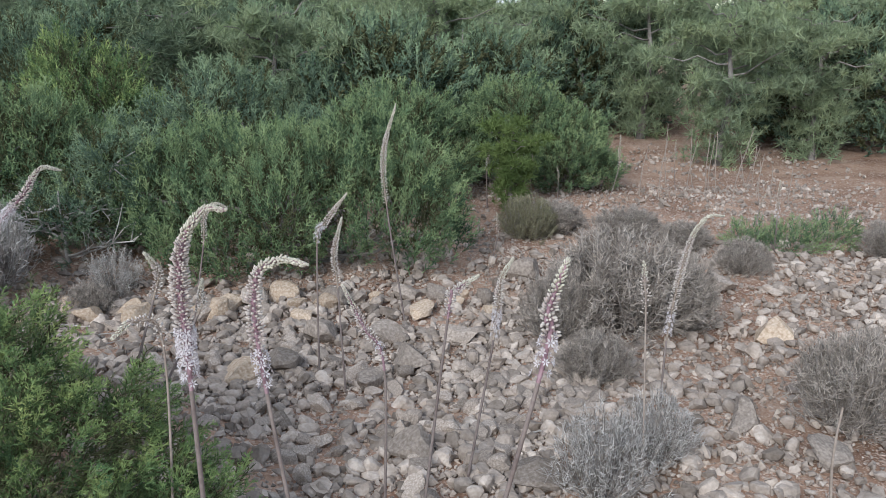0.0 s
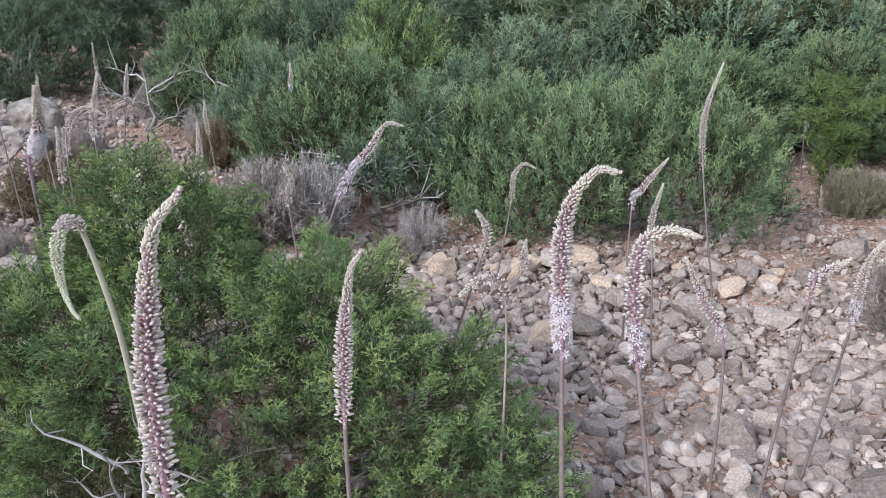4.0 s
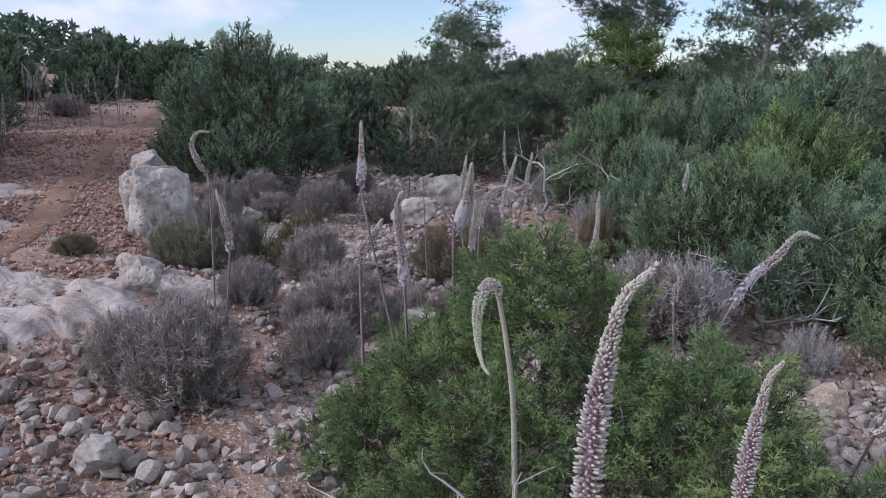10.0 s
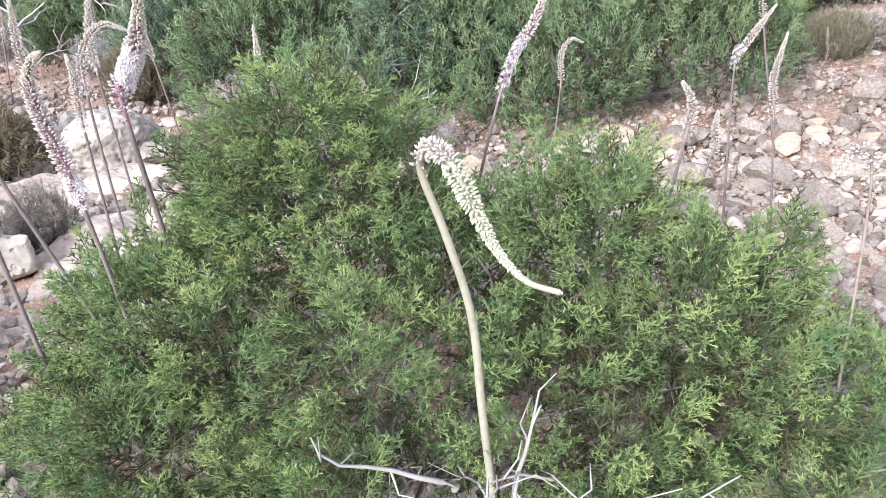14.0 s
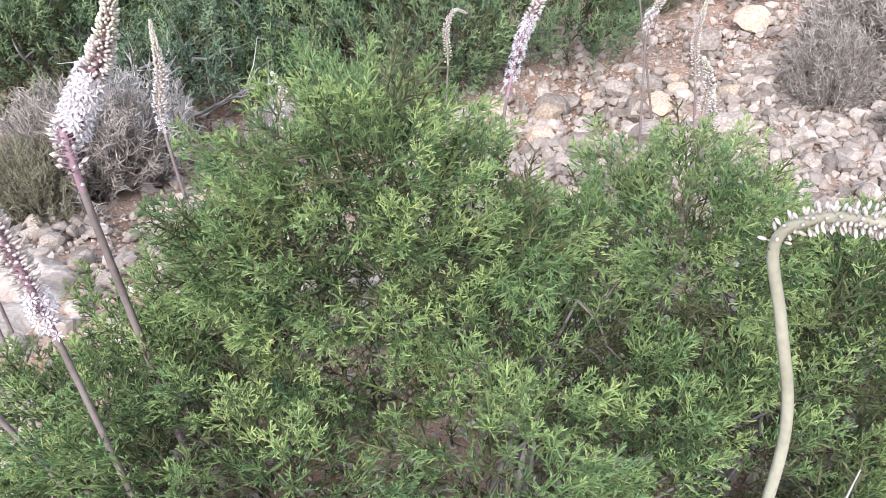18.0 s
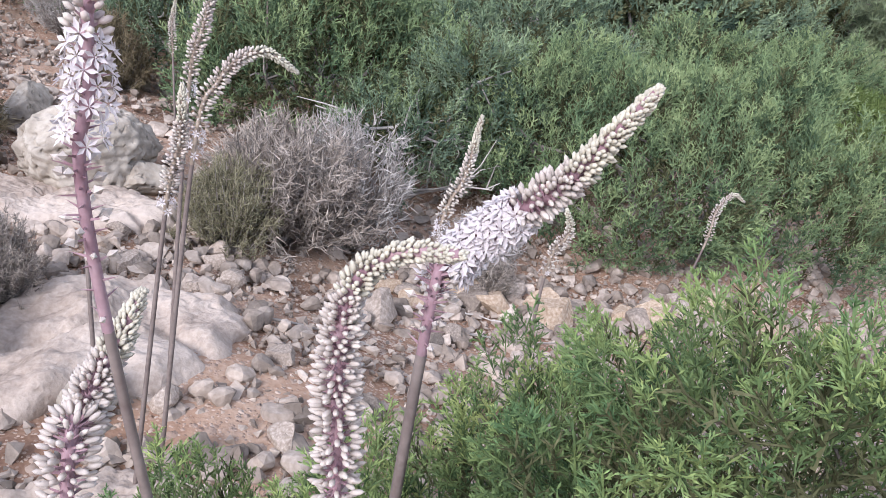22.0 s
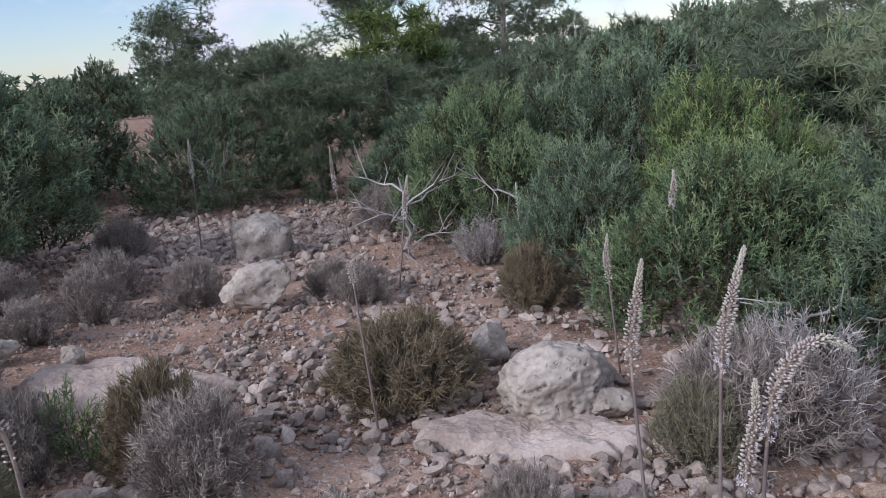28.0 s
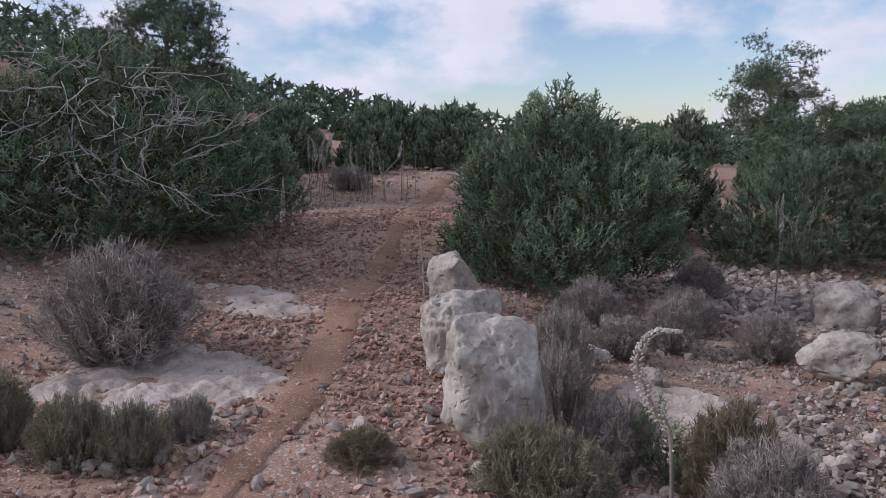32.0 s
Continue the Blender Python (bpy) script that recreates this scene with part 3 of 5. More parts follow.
def lumpy(rng, lobes, each, share):
    """The lobes of a bush, and smaller ones swelling out of them with hollows between."""
    out = list(lobes)
    for x, y, z, rx, ry, rz in lobes:
        turn = rng.uniform(0, 6.3)
        for k in range(each):
            a, up = turn + k * 2.4, rng.uniform(-0.1, 0.95)
            flat = math.sqrt(1 - up * up)
            r = share * (rx + ry + rz) / 3 * rng.uniform(0.8, 1.25)
            out.append((x + rx * 0.9 * flat * math.cos(a), y + ry * 0.9 * flat * math.sin(a), max(z + rz * 0.82 * up, r * 0.6), r, r, r * 1.15))
    return out


def limbs(rng, lobes, foot, count, thick, sub=3):
    """Bare crooked branches from the foot out into the lobes."""
    h = Heap()
    lobes = np.asarray(lobes, float)
    for k in range(count):
        b = lobes[k % len(lobes)]
        end = b[:3] + np.clip(rng.normal(size=3), -1.2, 1.2) * b[3:] * 0.36
        t = np.linspace(0, 1, 11)[:, None]
        n = np.linalg.norm(end - foot)
        bow = rng.normal(size=3) * 0.16 * n
        kinks = np.concatenate([[np.zeros(3)], np.cumsum(rng.normal(size=(10, 3)) * 0.034 * n, 0)])
        p = foot + (end - foot) * t + bow * np.sin(t * math.pi) + kinks
        for _ in range(2):
            p[1:-1] = (p[:-2] + 2 * p[1:-1] + p[2:]) / 4
        h.add(*tube(p, np.linspace(thick, thick * 0.22, 11), 5))
        for _ in range(sub):
            i = rng.integers(3, 9)
            e = p[i] + np.clip(rng.normal(size=3), -1.3, 1.3) * b[3:] * 0.28
            q = np.linspace(p[i], e, 6) + np.concatenate([[np.zeros(3)], np.cumsum(rng.normal(size=(5, 3)) * 0.03 * b[3], 0)])
            h.add(*tube(q, np.linspace(thick * 0.4, thick * 0.1, 6), 4))
    return h


def bush_parts(lobes, width, each, size, leaf, tip, seed, side=16, sub=2, thick=0.04, foot=None, wood=10, wood_thick=0.02, upright=0.5, groups=1, wood_mat=None, inner=0.0, lumps=4, swell=1.0, bare=(), shoot=spike):
    """The meshes of a bush: its older foliage and brightened young shoots in groups, the withered foliage added inside
    to darken its gaps, and its branches.
    """
    rng = np.random.default_rng(seed)
    kinds = [plume(rng, side, sub, thick, shoot) for _ in range(5)]
    foot = np.array(foot if foot is not None else (np.mean([b[0] for b in lobes]), np.mean([b[1] for b in lobes]), 0.0))
    main = lobes
    lobes = lumpy(rng, [(x, y, z * 0.96, rx * 0.82 * swell, ry * 0.82 * swell, rz * 0.80 * swell) for x, y, z, rx, ry, rz in lobes], lumps, 0.37)
    at, way, n, outer = boughs(rng, lobes, width, each, size, upright)
    for x, y, z, r in bare:                             # hollows where only dead wood is left
        keep = ((at - (x, y, z)) ** 2).sum(1) > r * r
        at, way, n, outer = at[keep], way[keep], n[keep], outer[keep]
    m = frames(at, way, n, rng=rng)
    sector = ((np.arctan2(at[:, 1] - at[:, 1].mean(), at[:, 0] - at[:, 0].mean()) / (2 * math.pi) + 0.5) * groups).astype(int) % groups
    kind = rng.integers(0, len(kinds), len(at))
    meshes = []
    for g in range(groups):
        # outer shoots take the young, lit-looking tone; the rest keep the darker leaf
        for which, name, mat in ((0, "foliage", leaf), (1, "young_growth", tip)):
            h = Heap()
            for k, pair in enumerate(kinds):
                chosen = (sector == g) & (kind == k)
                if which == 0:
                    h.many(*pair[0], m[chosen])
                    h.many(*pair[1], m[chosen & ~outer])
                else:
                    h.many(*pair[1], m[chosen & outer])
            meshes.append((name, h.mesh(name, mat)))
    # added inner layer: fills see-through gaps and darkens them by its colour
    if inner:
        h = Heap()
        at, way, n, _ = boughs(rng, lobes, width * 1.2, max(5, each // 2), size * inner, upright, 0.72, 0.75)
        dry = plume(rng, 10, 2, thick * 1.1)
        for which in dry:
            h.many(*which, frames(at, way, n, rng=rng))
        meshes.append(("withered_foliage", h.mesh("withered_foliage", WITHERED_SHADE)))
    meshes.append(("branchwork", limbs(rng, main, foot, wood, wood_thick).mesh("branchwork", wood_mat or BARK)))
    return meshes


def bush(x, y, meshes, label, turn=0, scale=1.0, category="bush", name="juniper_bush", tall=1.0, group=""):
    e = new(name)
    e.matrix_basis = pose(x, y, float(lie(x, y)) - 0.03, 0, 0, turn) @ Matrix.Diagonal((scale, scale, scale * tall, 1))
    for n, me in meshes:
        part(n, me, e)
    return tagged(e, label, category, group)


# the bush in the foreground, spreading round the bent squill
NEAR = [(0.0, 0.08, 0.46, 0.55, 0.48, 0.46), (-0.42, 0.10, 0.42, 0.45, 0.42, 0.45), (0.30, -0.05, 0.34, 0.45, 0.40, 0.40), (0.10, -0.30, 0.24, 0.50, 0.32, 0.30),
        (-0.20, 0.32, 0.55, 0.40, 0.34, 0.44), (0.60, 0.0, 0.20, 0.28, 0.30, 0.26), (-0.56, -0.1, 0.26, 0.32, 0.34, 0.34), (0.86, 0.10, 0.10, 0.22, 0.26, 0.15), (0.98, -0.14, 0.08, 0.16, 0.18, 0.11), (-0.12, 0.16, 0.90, 0.30, 0.28, 0.36), (-0.88, -0.05, 0.15, 0.26, 0.30, 0.2), (0.48, 0.16, 0.64, 0.27, 0.28, 0.36), (0.72, 0.04, 0.44, 0.28, 0.30, 0.32), (0.95, 0.08, 0.24, 0.26, 0.28, 0.24)]
near_meshes = bush_parts(NEAR, 0.125, 13, 0.092, JUNIPER, JUNIPER_TIP, 5, 10, 6, 0.032, upright=0.38, foot=(0.05, -0.10, 0.02), wood=26, wood_thick=0.008, groups=6, inner=1.4, swell=1.10, shoot=cord, bare=((0.27, -0.52, 0.40, 0.15), (0.15, -0.56, 0.30, 0.16), (-0.35, -0.58, 0.22, 0.15), (0.45, -0.60, 0.28, 0.13)))
near_bush = bush(-1.72, 1.98, near_meshes, "bright green juniper bush with bare grey twigs inside", tall=0.87)
dead_rng = np.random.default_rng(8)
for bx, by, bz, twigs, reach in ((0.29, -0.48, 0.36, 9, 1.0), (0.20, -0.52, 0.22, 6, 0.9), (-0.32, -0.54, 0.16, 9, 1.1), (0.62, -0.44, 0.14, 7, 0.9)):
    for k in range(twigs):                              # bleached dead twigs low in its front
        a, n = k * 3.3 / twigs + dead_rng.uniform(-0.35, 0.35), dead_rng.uniform(0.12, 0.34) * reach
        start = np.array((bx, by, bz)) + dead_rng.normal(size=3) * (0.05, 0.03, 0.05)
        end = start + n * np.array((math.cos(a), -0.2 * abs(math.sin(a)) - 0.1, abs(math.sin(a)) * 0.6 + dead_rng.uniform(-0.2, 0.15)))
        sway = np.cumsum(np.cumsum(dead_rng.normal(size=(8, 3)) * 0.010, 0), 0)
        p = np.linspace(start, end, 9) + np.concatenate([[np.zeros(3)], sway])
        h = Heap()
        h.add(*tube(p, np.linspace(dead_rng.uniform(0.004, 0.008), 0.0016, 9), 5))
        for j in (3, 4, 6, 7):
            e = p[j] + dead_rng.normal(size=3) * 0.05 + (end - start) * 0.2
            h.add(*tube(np.array([p[j], (p[j] + e) / 2 + dead_rng.normal(size=3) * 0.012, e]), (0.0026, 0.0019, 0.0009), 4))
        part("dead_twig", h.mesh("dead_twig", DEADWOOD, True), near_bush, "bleached bare dead twig")

# the broad low bush behind the stones
BROAD = [(0.0, 0.0, 0.45, 0.9, 0.75, 0.58), (-0.85, 0.15, 0.42, 0.8, 0.7, 0.55), (0.58, -0.05, 0.35, 0.62, 0.6, 0.46), (-0.4, -0.35, 0.3, 0.7, 0.5, 0.45), (0.3, 0.3, 0.45, 0.62, 0.6, 0.55)]
bush(-0.92, 5.72, bush_parts(BROAD, 0.17, 11, 0.135, THICKET, THICKET_TIP, 7, 9, 3, 0.05, wood=14, groups=5, upright=0.6, inner=1.2), "broad low juniper bush, fresh green, behind loose stones", scale=1.0, tall=1.12)

ROUND = [(0, 0, 0.5, 0.75, 0.7, 0.52), (0.5, 0.2, 0.45, 0.55, 0.5, 0.45), (-0.5, -0.1, 0.42, 0.55, 0.55, 0.45), (0.1, -0.35, 0.3, 0.55, 0.4, 0.36), (-0.15, 0.1, 0.85, 0.42, 0.42, 0.40)]
round_bush = bush_parts(ROUND, 0.20, 11, 0.15, THICKET, THICKET_TIP, 9, 8, 2, 0.06, wood=12, groups=3, upright=0.5, inner=1.2)
green_bush = bush_parts([(b[1], b[0] * 1.05, b[2], b[4], b[3], b[5] * 1.1) for b in ROUND], 0.20, 11, 0.15, JUNIPER, JUNIPER_TIP, 10, 8, 2, 0.06, wood=12, groups=3, upright=0.5, inner=1.2)
dark_bush = bush_parts([(-b[0], b[1] * 1.2, b[2], b[3], b[4], b[5] * 0.95) for b in ROUND], 0.22, 10, 0.16, JUNIPER_DARK, DARK_TIP, 14, 8, 2, 0.06, wood=18, groups=3, upright=0.5, wood_mat=DEADWOOD, inner=1.1)
BUSHES = [(-3.05, 6.05, 21, 0.95, 1.05), (-4.25, 6.95, 109, 0.85, 1.15), (-1.9, 7.2, 70, 1.15, 1.0), (-3.3, 7.6, 200, 1.1, 1.15), (-5.55, 7.85, 300, 1.05, 1.15), (-2.3, 5.9, 250, 0.85, 0.95),
          (0.75, 8.9, 150, 1.1, 0.95), (-0.4, 8.2, 30, 1.05, 0.95), (1.38, 8.8, 60, 0.8, 0.95), (-4.6, 8.6, 16, 1.25, 1.15)]
for x, y, a, s, k in BUSHES:
    bush(x, y, (round_bush, dark_bush, green_bush)[int(a) % 3], ("dense grey-green juniper bush on stony ground", "dark juniper bush with bare grey branches showing", "fresh green juniper bush on stony ground")[int(a) % 3], a, s, tall=k, group="juniper thicket")

bush(-5.22, 3.06, bush_parts([(0, 0, 0.16, 0.10, 0.10, 0.17), (0.07, 0.03, 0.09, 0.09, 0.09, 0.1)], 0.09, 8, 0.09, JUNIPER, JUNIPER_TIP, 33, 8, 2, 0.05, wood=5, wood_thick=0.006, lumps=1), "small green juniper seedling between dry shrubs", tall=1.25)

bush(2.79, 6.24, bush_parts([(0, 0, 0.10, 0.34, 0.26, 0.16), (-0.32, 0.05, 0.08, 0.24, 0.22, 0.13), (0.34, 0, 0.12, 0.22, 0.2, 0.2)], 0.12, 8, 0.11, THICKET, THICKET_TIP, 35, 8, 1, 0.06, wood=6, wood_thick=0.006, lumps=2), "low spreading green juniper on stony ground")

TREE = [(0, 0, 0.9, 0.95, 0.9, 0.85), (0.55, 0.15, 0.8, 0.75, 0.7, 0.75), (-0.6, -0.1, 0.75, 0.75, 0.7, 0.72), (0.05, 0.1, 1.45, 0.62, 0.6, 0.62), (-0.3, 0.3, 1.15, 0.6, 0.6, 0.6), (0.75, -0.35, 0.45, 0.55, 0.5, 0.45), (-0.9, 0.2, 0.4, 0.5, 0.5, 0.42), (0.15, 0.0, 1.6, 0.45, 0.45, 0.42),
        (0.1, -0.65, 0.38, 0.65, 0.5, 0.40), (0.5, 0.6, 0.38, 0.6, 0.5, 0.4), (-0.55, 0.5, 0.36, 0.6, 0.55, 0.4), (-0.65, -0.5, 0.36, 0.6, 0.5, 0.4)]
tree_a = bush_parts(TREE, 0.25, 11, 0.18, JUNIPER_DARK, DARK_TIP, 11, 8, 2, 0.07, wood=16, wood_thick=0.03, groups=4, upright=0.55, inner=1.2)
tree_b = bush_parts([(b[1] * 1.1, -b[0], b[2] * 0.95, b[4], b[3], b[5]) for b in TREE], 0.27, 9, 0.18, JUNIPER_DARK, DARK_TIP, 13, 8, 2, 0.07, wood=34, wood_thick=0.020, groups=3, upright=0.5, wood_mat=DEADWOOD, inner=1.1)
far_tree = bush_parts(TREE, 0.30, 10, 0.19, JUNIPER_DARK, DARK_TIP, 17, 7, 1, 0.13, wood=5, wood_thick=0.03, groups=1, upright=0.5, inner=1.2)
mid_tree = bush_parts(TREE, 0.28, 9, 0.20, JUNIPER_DARK, DARK_TIP, 19, 8, 1, 0.10, wood=8, wood_thick=0.03, groups=2, upright=0.5, inner=1.2)
TREES = [(-9.05, 5.02, 0, 0.95, 0.98), (-9.8, 9.0, 140, 0.76, 0.98), (-11.5, 2.0, 80, 0.9, 0.88), (-10.25, 1.15, 190, 1.08, 0.88), (-6.9, 9.6, 230, 0.75, 0.85), (-11.2, 6.6, 120, 0.9, 0.85), (-10.6, -0.6, 30, 1.1, 1.0)]
for i, (x, y, a, s, k) in enumerate(TREES):
    tree = bush(x, y, tree_a if i % 2 == 0 else tree_b, "dark green juniper growing like a small tree", a, s, "tree", "juniper_tree", k, "juniper trees")
    if i == 3:
        bare_tree = tree
tagged(bare_tree, "dark juniper tree with many bare grey branches outside", "tree", "juniper trees")
bare_rng = np.random.default_rng(23)
inward = bare_tree.matrix_basis.inverted()
for k in range(70):                                     # grey dead branches over its sunny side
    a, up = bare_rng.uniform(-0.6, 1.5), bare_rng.uniform(0.05, 1.0)
    out = np.array((math.cos(a - 0.3), math.sin(a - 0.3), 0)) * 1.35 * math.sqrt(1 - 0.75 * up * up)
    start = np.array((-10.25, 1.15, float(lie(-10.25, 1.15)))) + out * 0.74 + (0, 0, 0.15 + up * 1.4)
    end = start + out / np.linalg.norm(out) * bare_rng.uniform(0.15, 0.3) + bare_rng.normal(size=3) * (0.14, 0.26, 0.16)
    p = np.linspace(start, end, 7) + np.concatenate([[np.zeros(3)], np.cumsum(bare_rng.normal(size=(6, 3)) * 0.022, 0)])
    h = Heap()
    h.add(*tube(p, np.linspace(0.0055, 0.002, 7), 5))
    for j in (2, 3, 4, 5):
        h.add(*tube(np.linspace(p[j], p[j] + bare_rng.normal(size=3) * 0.08 + (end - start) * 0.25, 3), (0.003, 0.0025, 0.0015), 4))
    me = h.mesh("dead_branch", DEADWOOD, True)
    me.transform(inward)
    part("dead_branch", me, bare_tree, "bare grey dead branch")


# ---- woods behind ----
def tuft(rng, needles, thick):
    """A tuft of pine needles, about one unit wide."""
    sv, sf = spike()
    d = rng.normal(size=(needles, 3)) + (0, 0, 0.5)
    d /= np.linalg.norm(d, axis=1)[:, None]
    h = Heap()
    h.many(sv, sf, frames(d * 0.03, d, np.stack([np.full(needles, thick)] * 2 + [rng.uniform(0.45, 0.75, needles)], -1), rng=rng))
    return np.concatenate(h.v), np.concatenate(h.f)


def pine_parts(seed, tall, spread, tufts, mat, crown_from=0.35, size=0.42, umbrella=0.5):
    """Meshes of a pine: trunk with limbs, and a gappy crown of tufts."""
    rng = np.random.default_rng(seed)
    w = Heap()
    p = np.stack([np.cumsum(rng.normal(size=9) * 0.05 * tall / 5), np.cumsum(rng.normal(size=9) * 0.05 * tall / 5), np.linspace(-0.1, tall * 0.92, 9)], -1)
    w.add(*tube(p, np.linspace(0.03 * tall, 0.006 * tall, 9), 7))
    at = []
    for k in range(26):
        t = crown_from + (0.97 - crown_from) * (k / 25) ** 0.9
        q = np.array([np.interp(t * tall * 0.92, p[:, 2], p[:, j]) for j in (0, 1)] + [t * tall * 0.92])
        a = k * 2.4 + rng.uniform(-0.5, 0.5)
        reach = spread * (1 - umbrella * abs(t - 0.7) / 0.35 if t < 0.7 else 1 - 1.9 * (t - 0.7)) * rng.uniform(0.55, 1.1)
        reach = max(reach, 0.15 * spread)
        e = q + (math.cos(a) * reach, math.sin(a) * reach, reach * rng.uniform(0.1, 0.45))
        b = np.linspace(q, e, 6) + np.concatenate([[np.zeros(3)], rng.normal(size=(5, 3)) * 0.05 * reach])
        w.add(*tube(b, np.linspace(0.006 * tall, 0.002 * tall, 6), 4))
        n = int(tufts / 26 * (0.4 + reach / spread))
        pads = rng.uniform(0.4, 1.0, 4)[rng.integers(0, 4, n)]
        pad = np.array([(0, 0, 0.03)] * n) * spread + (rng.normal(size=(4, 3)) * (0.14, 0.14, 0.10) * spread)[(pads * 997).astype(int) % 4]
        at.append(q + (e - q) * pads[:, None] + pad + rng.normal(size=(n, 3)) * (0.10 * spread, 0.10 * spread, 0.06 * spread))
    at = np.concatenate(at)
    h = Heap()
    kinds = [tuft(rng, 14, 0.06) for _ in range(3)]
    m = frames(at, rng.normal(size=at.shape) * 0.4 + (0, 0, 1), size * rng.uniform(0.6, 1.2, len(at)), rng=rng)
    kind = rng.integers(0, 3, len(at))
    for k, (v, f) in enumerate(kinds):
        h.many(v, f, m[kind == k])
    return [("trunk", w.mesh("trunk", BARK)), ("crown", h.mesh("crown", mat))]


tall_pine = pine_parts(3, 5.6, 2.3, 4200, PINE_DARK, 0.4, 0.22)
wide_pine = pine_parts(6, 5.0, 2.4, 4000, PINE_DARK, 0.3, 0.22)
low_hazed_pine = pine_parts(9, 3.2, 1.5, 900, PINE_HAZED, 0.05, 0.36)
low_dark_pine = pine_parts(9, 3.2, 1.5, 1000, PINE_DARK, 0.05, 0.34)
shrub_dark_pine = pine_parts(12, 2.2, 1.0, 1200, PINE_DARK, 0.02, 0.22)
shrub_hazed_pine = pine_parts(12, 2.2, 1.0, 1100, PINE_HAZED, 0.02, 0.23)
young = pine_parts(15, 1.3, 0.45, 420, YOUNG_PINE, 0.05, 0.22)


def pine(x, y, meshes, label, turn=0, s=1.0, name="pine_tree", group="", drop=0.0):
    e = new(name)
    e.matrix_basis = pose(x, y, float(lie(x, y)) - 0.05 - drop, 0, 0, turn) @ Matrix.Diagonal((s, s, s, 1))
    for n, me in meshes:
        part(n, me, e)
    return tagged(e, label, "tree", group)


pine(-14.0, 20.3, tall_pine, "tall pine with a broad open crown rising over the woods", 30)
pine(-11.0, 22.6, wide_pine, "pine with a wide tiered crown above the woods", 80, 0.92)
pine(-20.5, 20.2, wide_pine, "rounded pine on the skyline", 200, 0.78)
pine(-15.6, 2.3, wide_pine, "open-branched pine rising behind junipers beside the path", 20, 0.60)
pine(3.5, 10.3, shrub_hazed_pine, "low bushy pine beside a stony track", 10, 0.95)
pine(4.9, 10.7, shrub_hazed_pine, "low bushy pine beside a stony track", 140, 0.9)
pine(0.66, 7.35, young, "small yellow-green young pine among junipers", 0, 0.72, "young_pine")
pine(-9.4, 13.6, young, "yellow-green young pine among junipers", 0, 2.0, "young_pine")
BANK = [(-12.8, 12.9), (-16.3, 19.4), (2.3, 9.7), (3.6, 8.7), (4.9, 9.0), (2.5, 10.6), (5.4, 10.3), (-8.2, 8.2), (-10.6, 8.9), (5.6, 7.1)]
wood_rng = np.random.default_rng(40)
trail_points = along(TRAIL_LINE, 130)
planted = []
for ring, (r0, r1, count) in enumerate([(8.6, 15, 60), (15, 26, 50), (26, 48, 40)]):
    for _ in range(count * 6):
        if sum(1 for q in planted if q[2] == ring) >= count:
            break
        a, r = radians(wood_rng.uniform(-50, 108)), wood_rng.uniform(r0, r1)
        x, y = -1.5 - r * math.sin(a), 1.0 + r * math.cos(a)
        gap = {0: 1.15, 1: 1.7, 2: 2.4}[ring]
        if np.min(np.hypot(trail_points[:, 0] - x, trail_points[:, 1] - y)) < 1.7 or any(math.hypot(x - q[0], y - q[1]) < gap for q in planted):
            continue
        if any(math.hypot(x - bx, y - by) < 1.5 for bx, by in BANK) or any(math.hypot(x - b[0], y - b[1]) < 1.3 for b in TREES + BUSHES):
            continue
        if ring == 0 and (x < -7.5 and y < 7.8):
            continue
        planted.append((x, y, ring))
for x, y, s in ((-13.2, 1.4, 1.15), (-14.2, 2.6, 1.2), (-17.6, 2.6, 1.25), (-19.2, 5.0, 1.3), (-19.2, 6.8, 1.25), (-18.9, 8.6, 1.3), (-18.4, 10.2, 1.2), (-14.0, -0.4, 1.2), (-16.6, 1.2, 1.3), (-19.5, 3.2, 1.4), (-12.8, 6.6, 0.95), (-14.4, 8.0, 1.0), (-15.2, 9.6, 1.1), (-12.2, 8.2, 0.9), (-21.5, 5.5, 1.4), (-22.0, 8.5, 1.4)):
    bush(x, y, far_tree, "dark juniper beside the far end of the path", x * 57, s * 0.58, "tree", "juniper_tree", 1.0, "background woods")
    planted.append((x, y, -1))
for i, (x, y, ring) in enumerate(planted):
    if ring < 0:
        continue
    a, r = wood_rng.uniform(0, 360), math.hypot(x + 1.5, y - 1)
    tall = (1.35 + 0.05 * r) * wood_rng.uniform(0.8, 1.1) - float(lie(x, y))
    west = x < -13 and y < x * -0.75
    if west or i % 3 == 0:
        bush(x, y, mid_tree if ring == 0 else far_tree, "dark juniper in the woods behind", a, tall / 2.05, "tree", "juniper_tree", 1.0, "background woods")
    elif ring == 0:
        # same pines in two tones: haze-brightened right of x = -2.5, dark left of it
        pine(x, y, (shrub_hazed_pine if i % 2 else low_hazed_pine) if x > -2.5 else (shrub_dark_pine if i % 2 else low_dark_pine), "bushy pine in the woods behind", a, tall / (2.2 if i % 2 else 3.2), group="background woods")
    else:
        pine(x, y, low_hazed_pine if x > -2.5 else low_dark_pine, "pine in the woods behind", a, tall / 3.2, group="background woods")


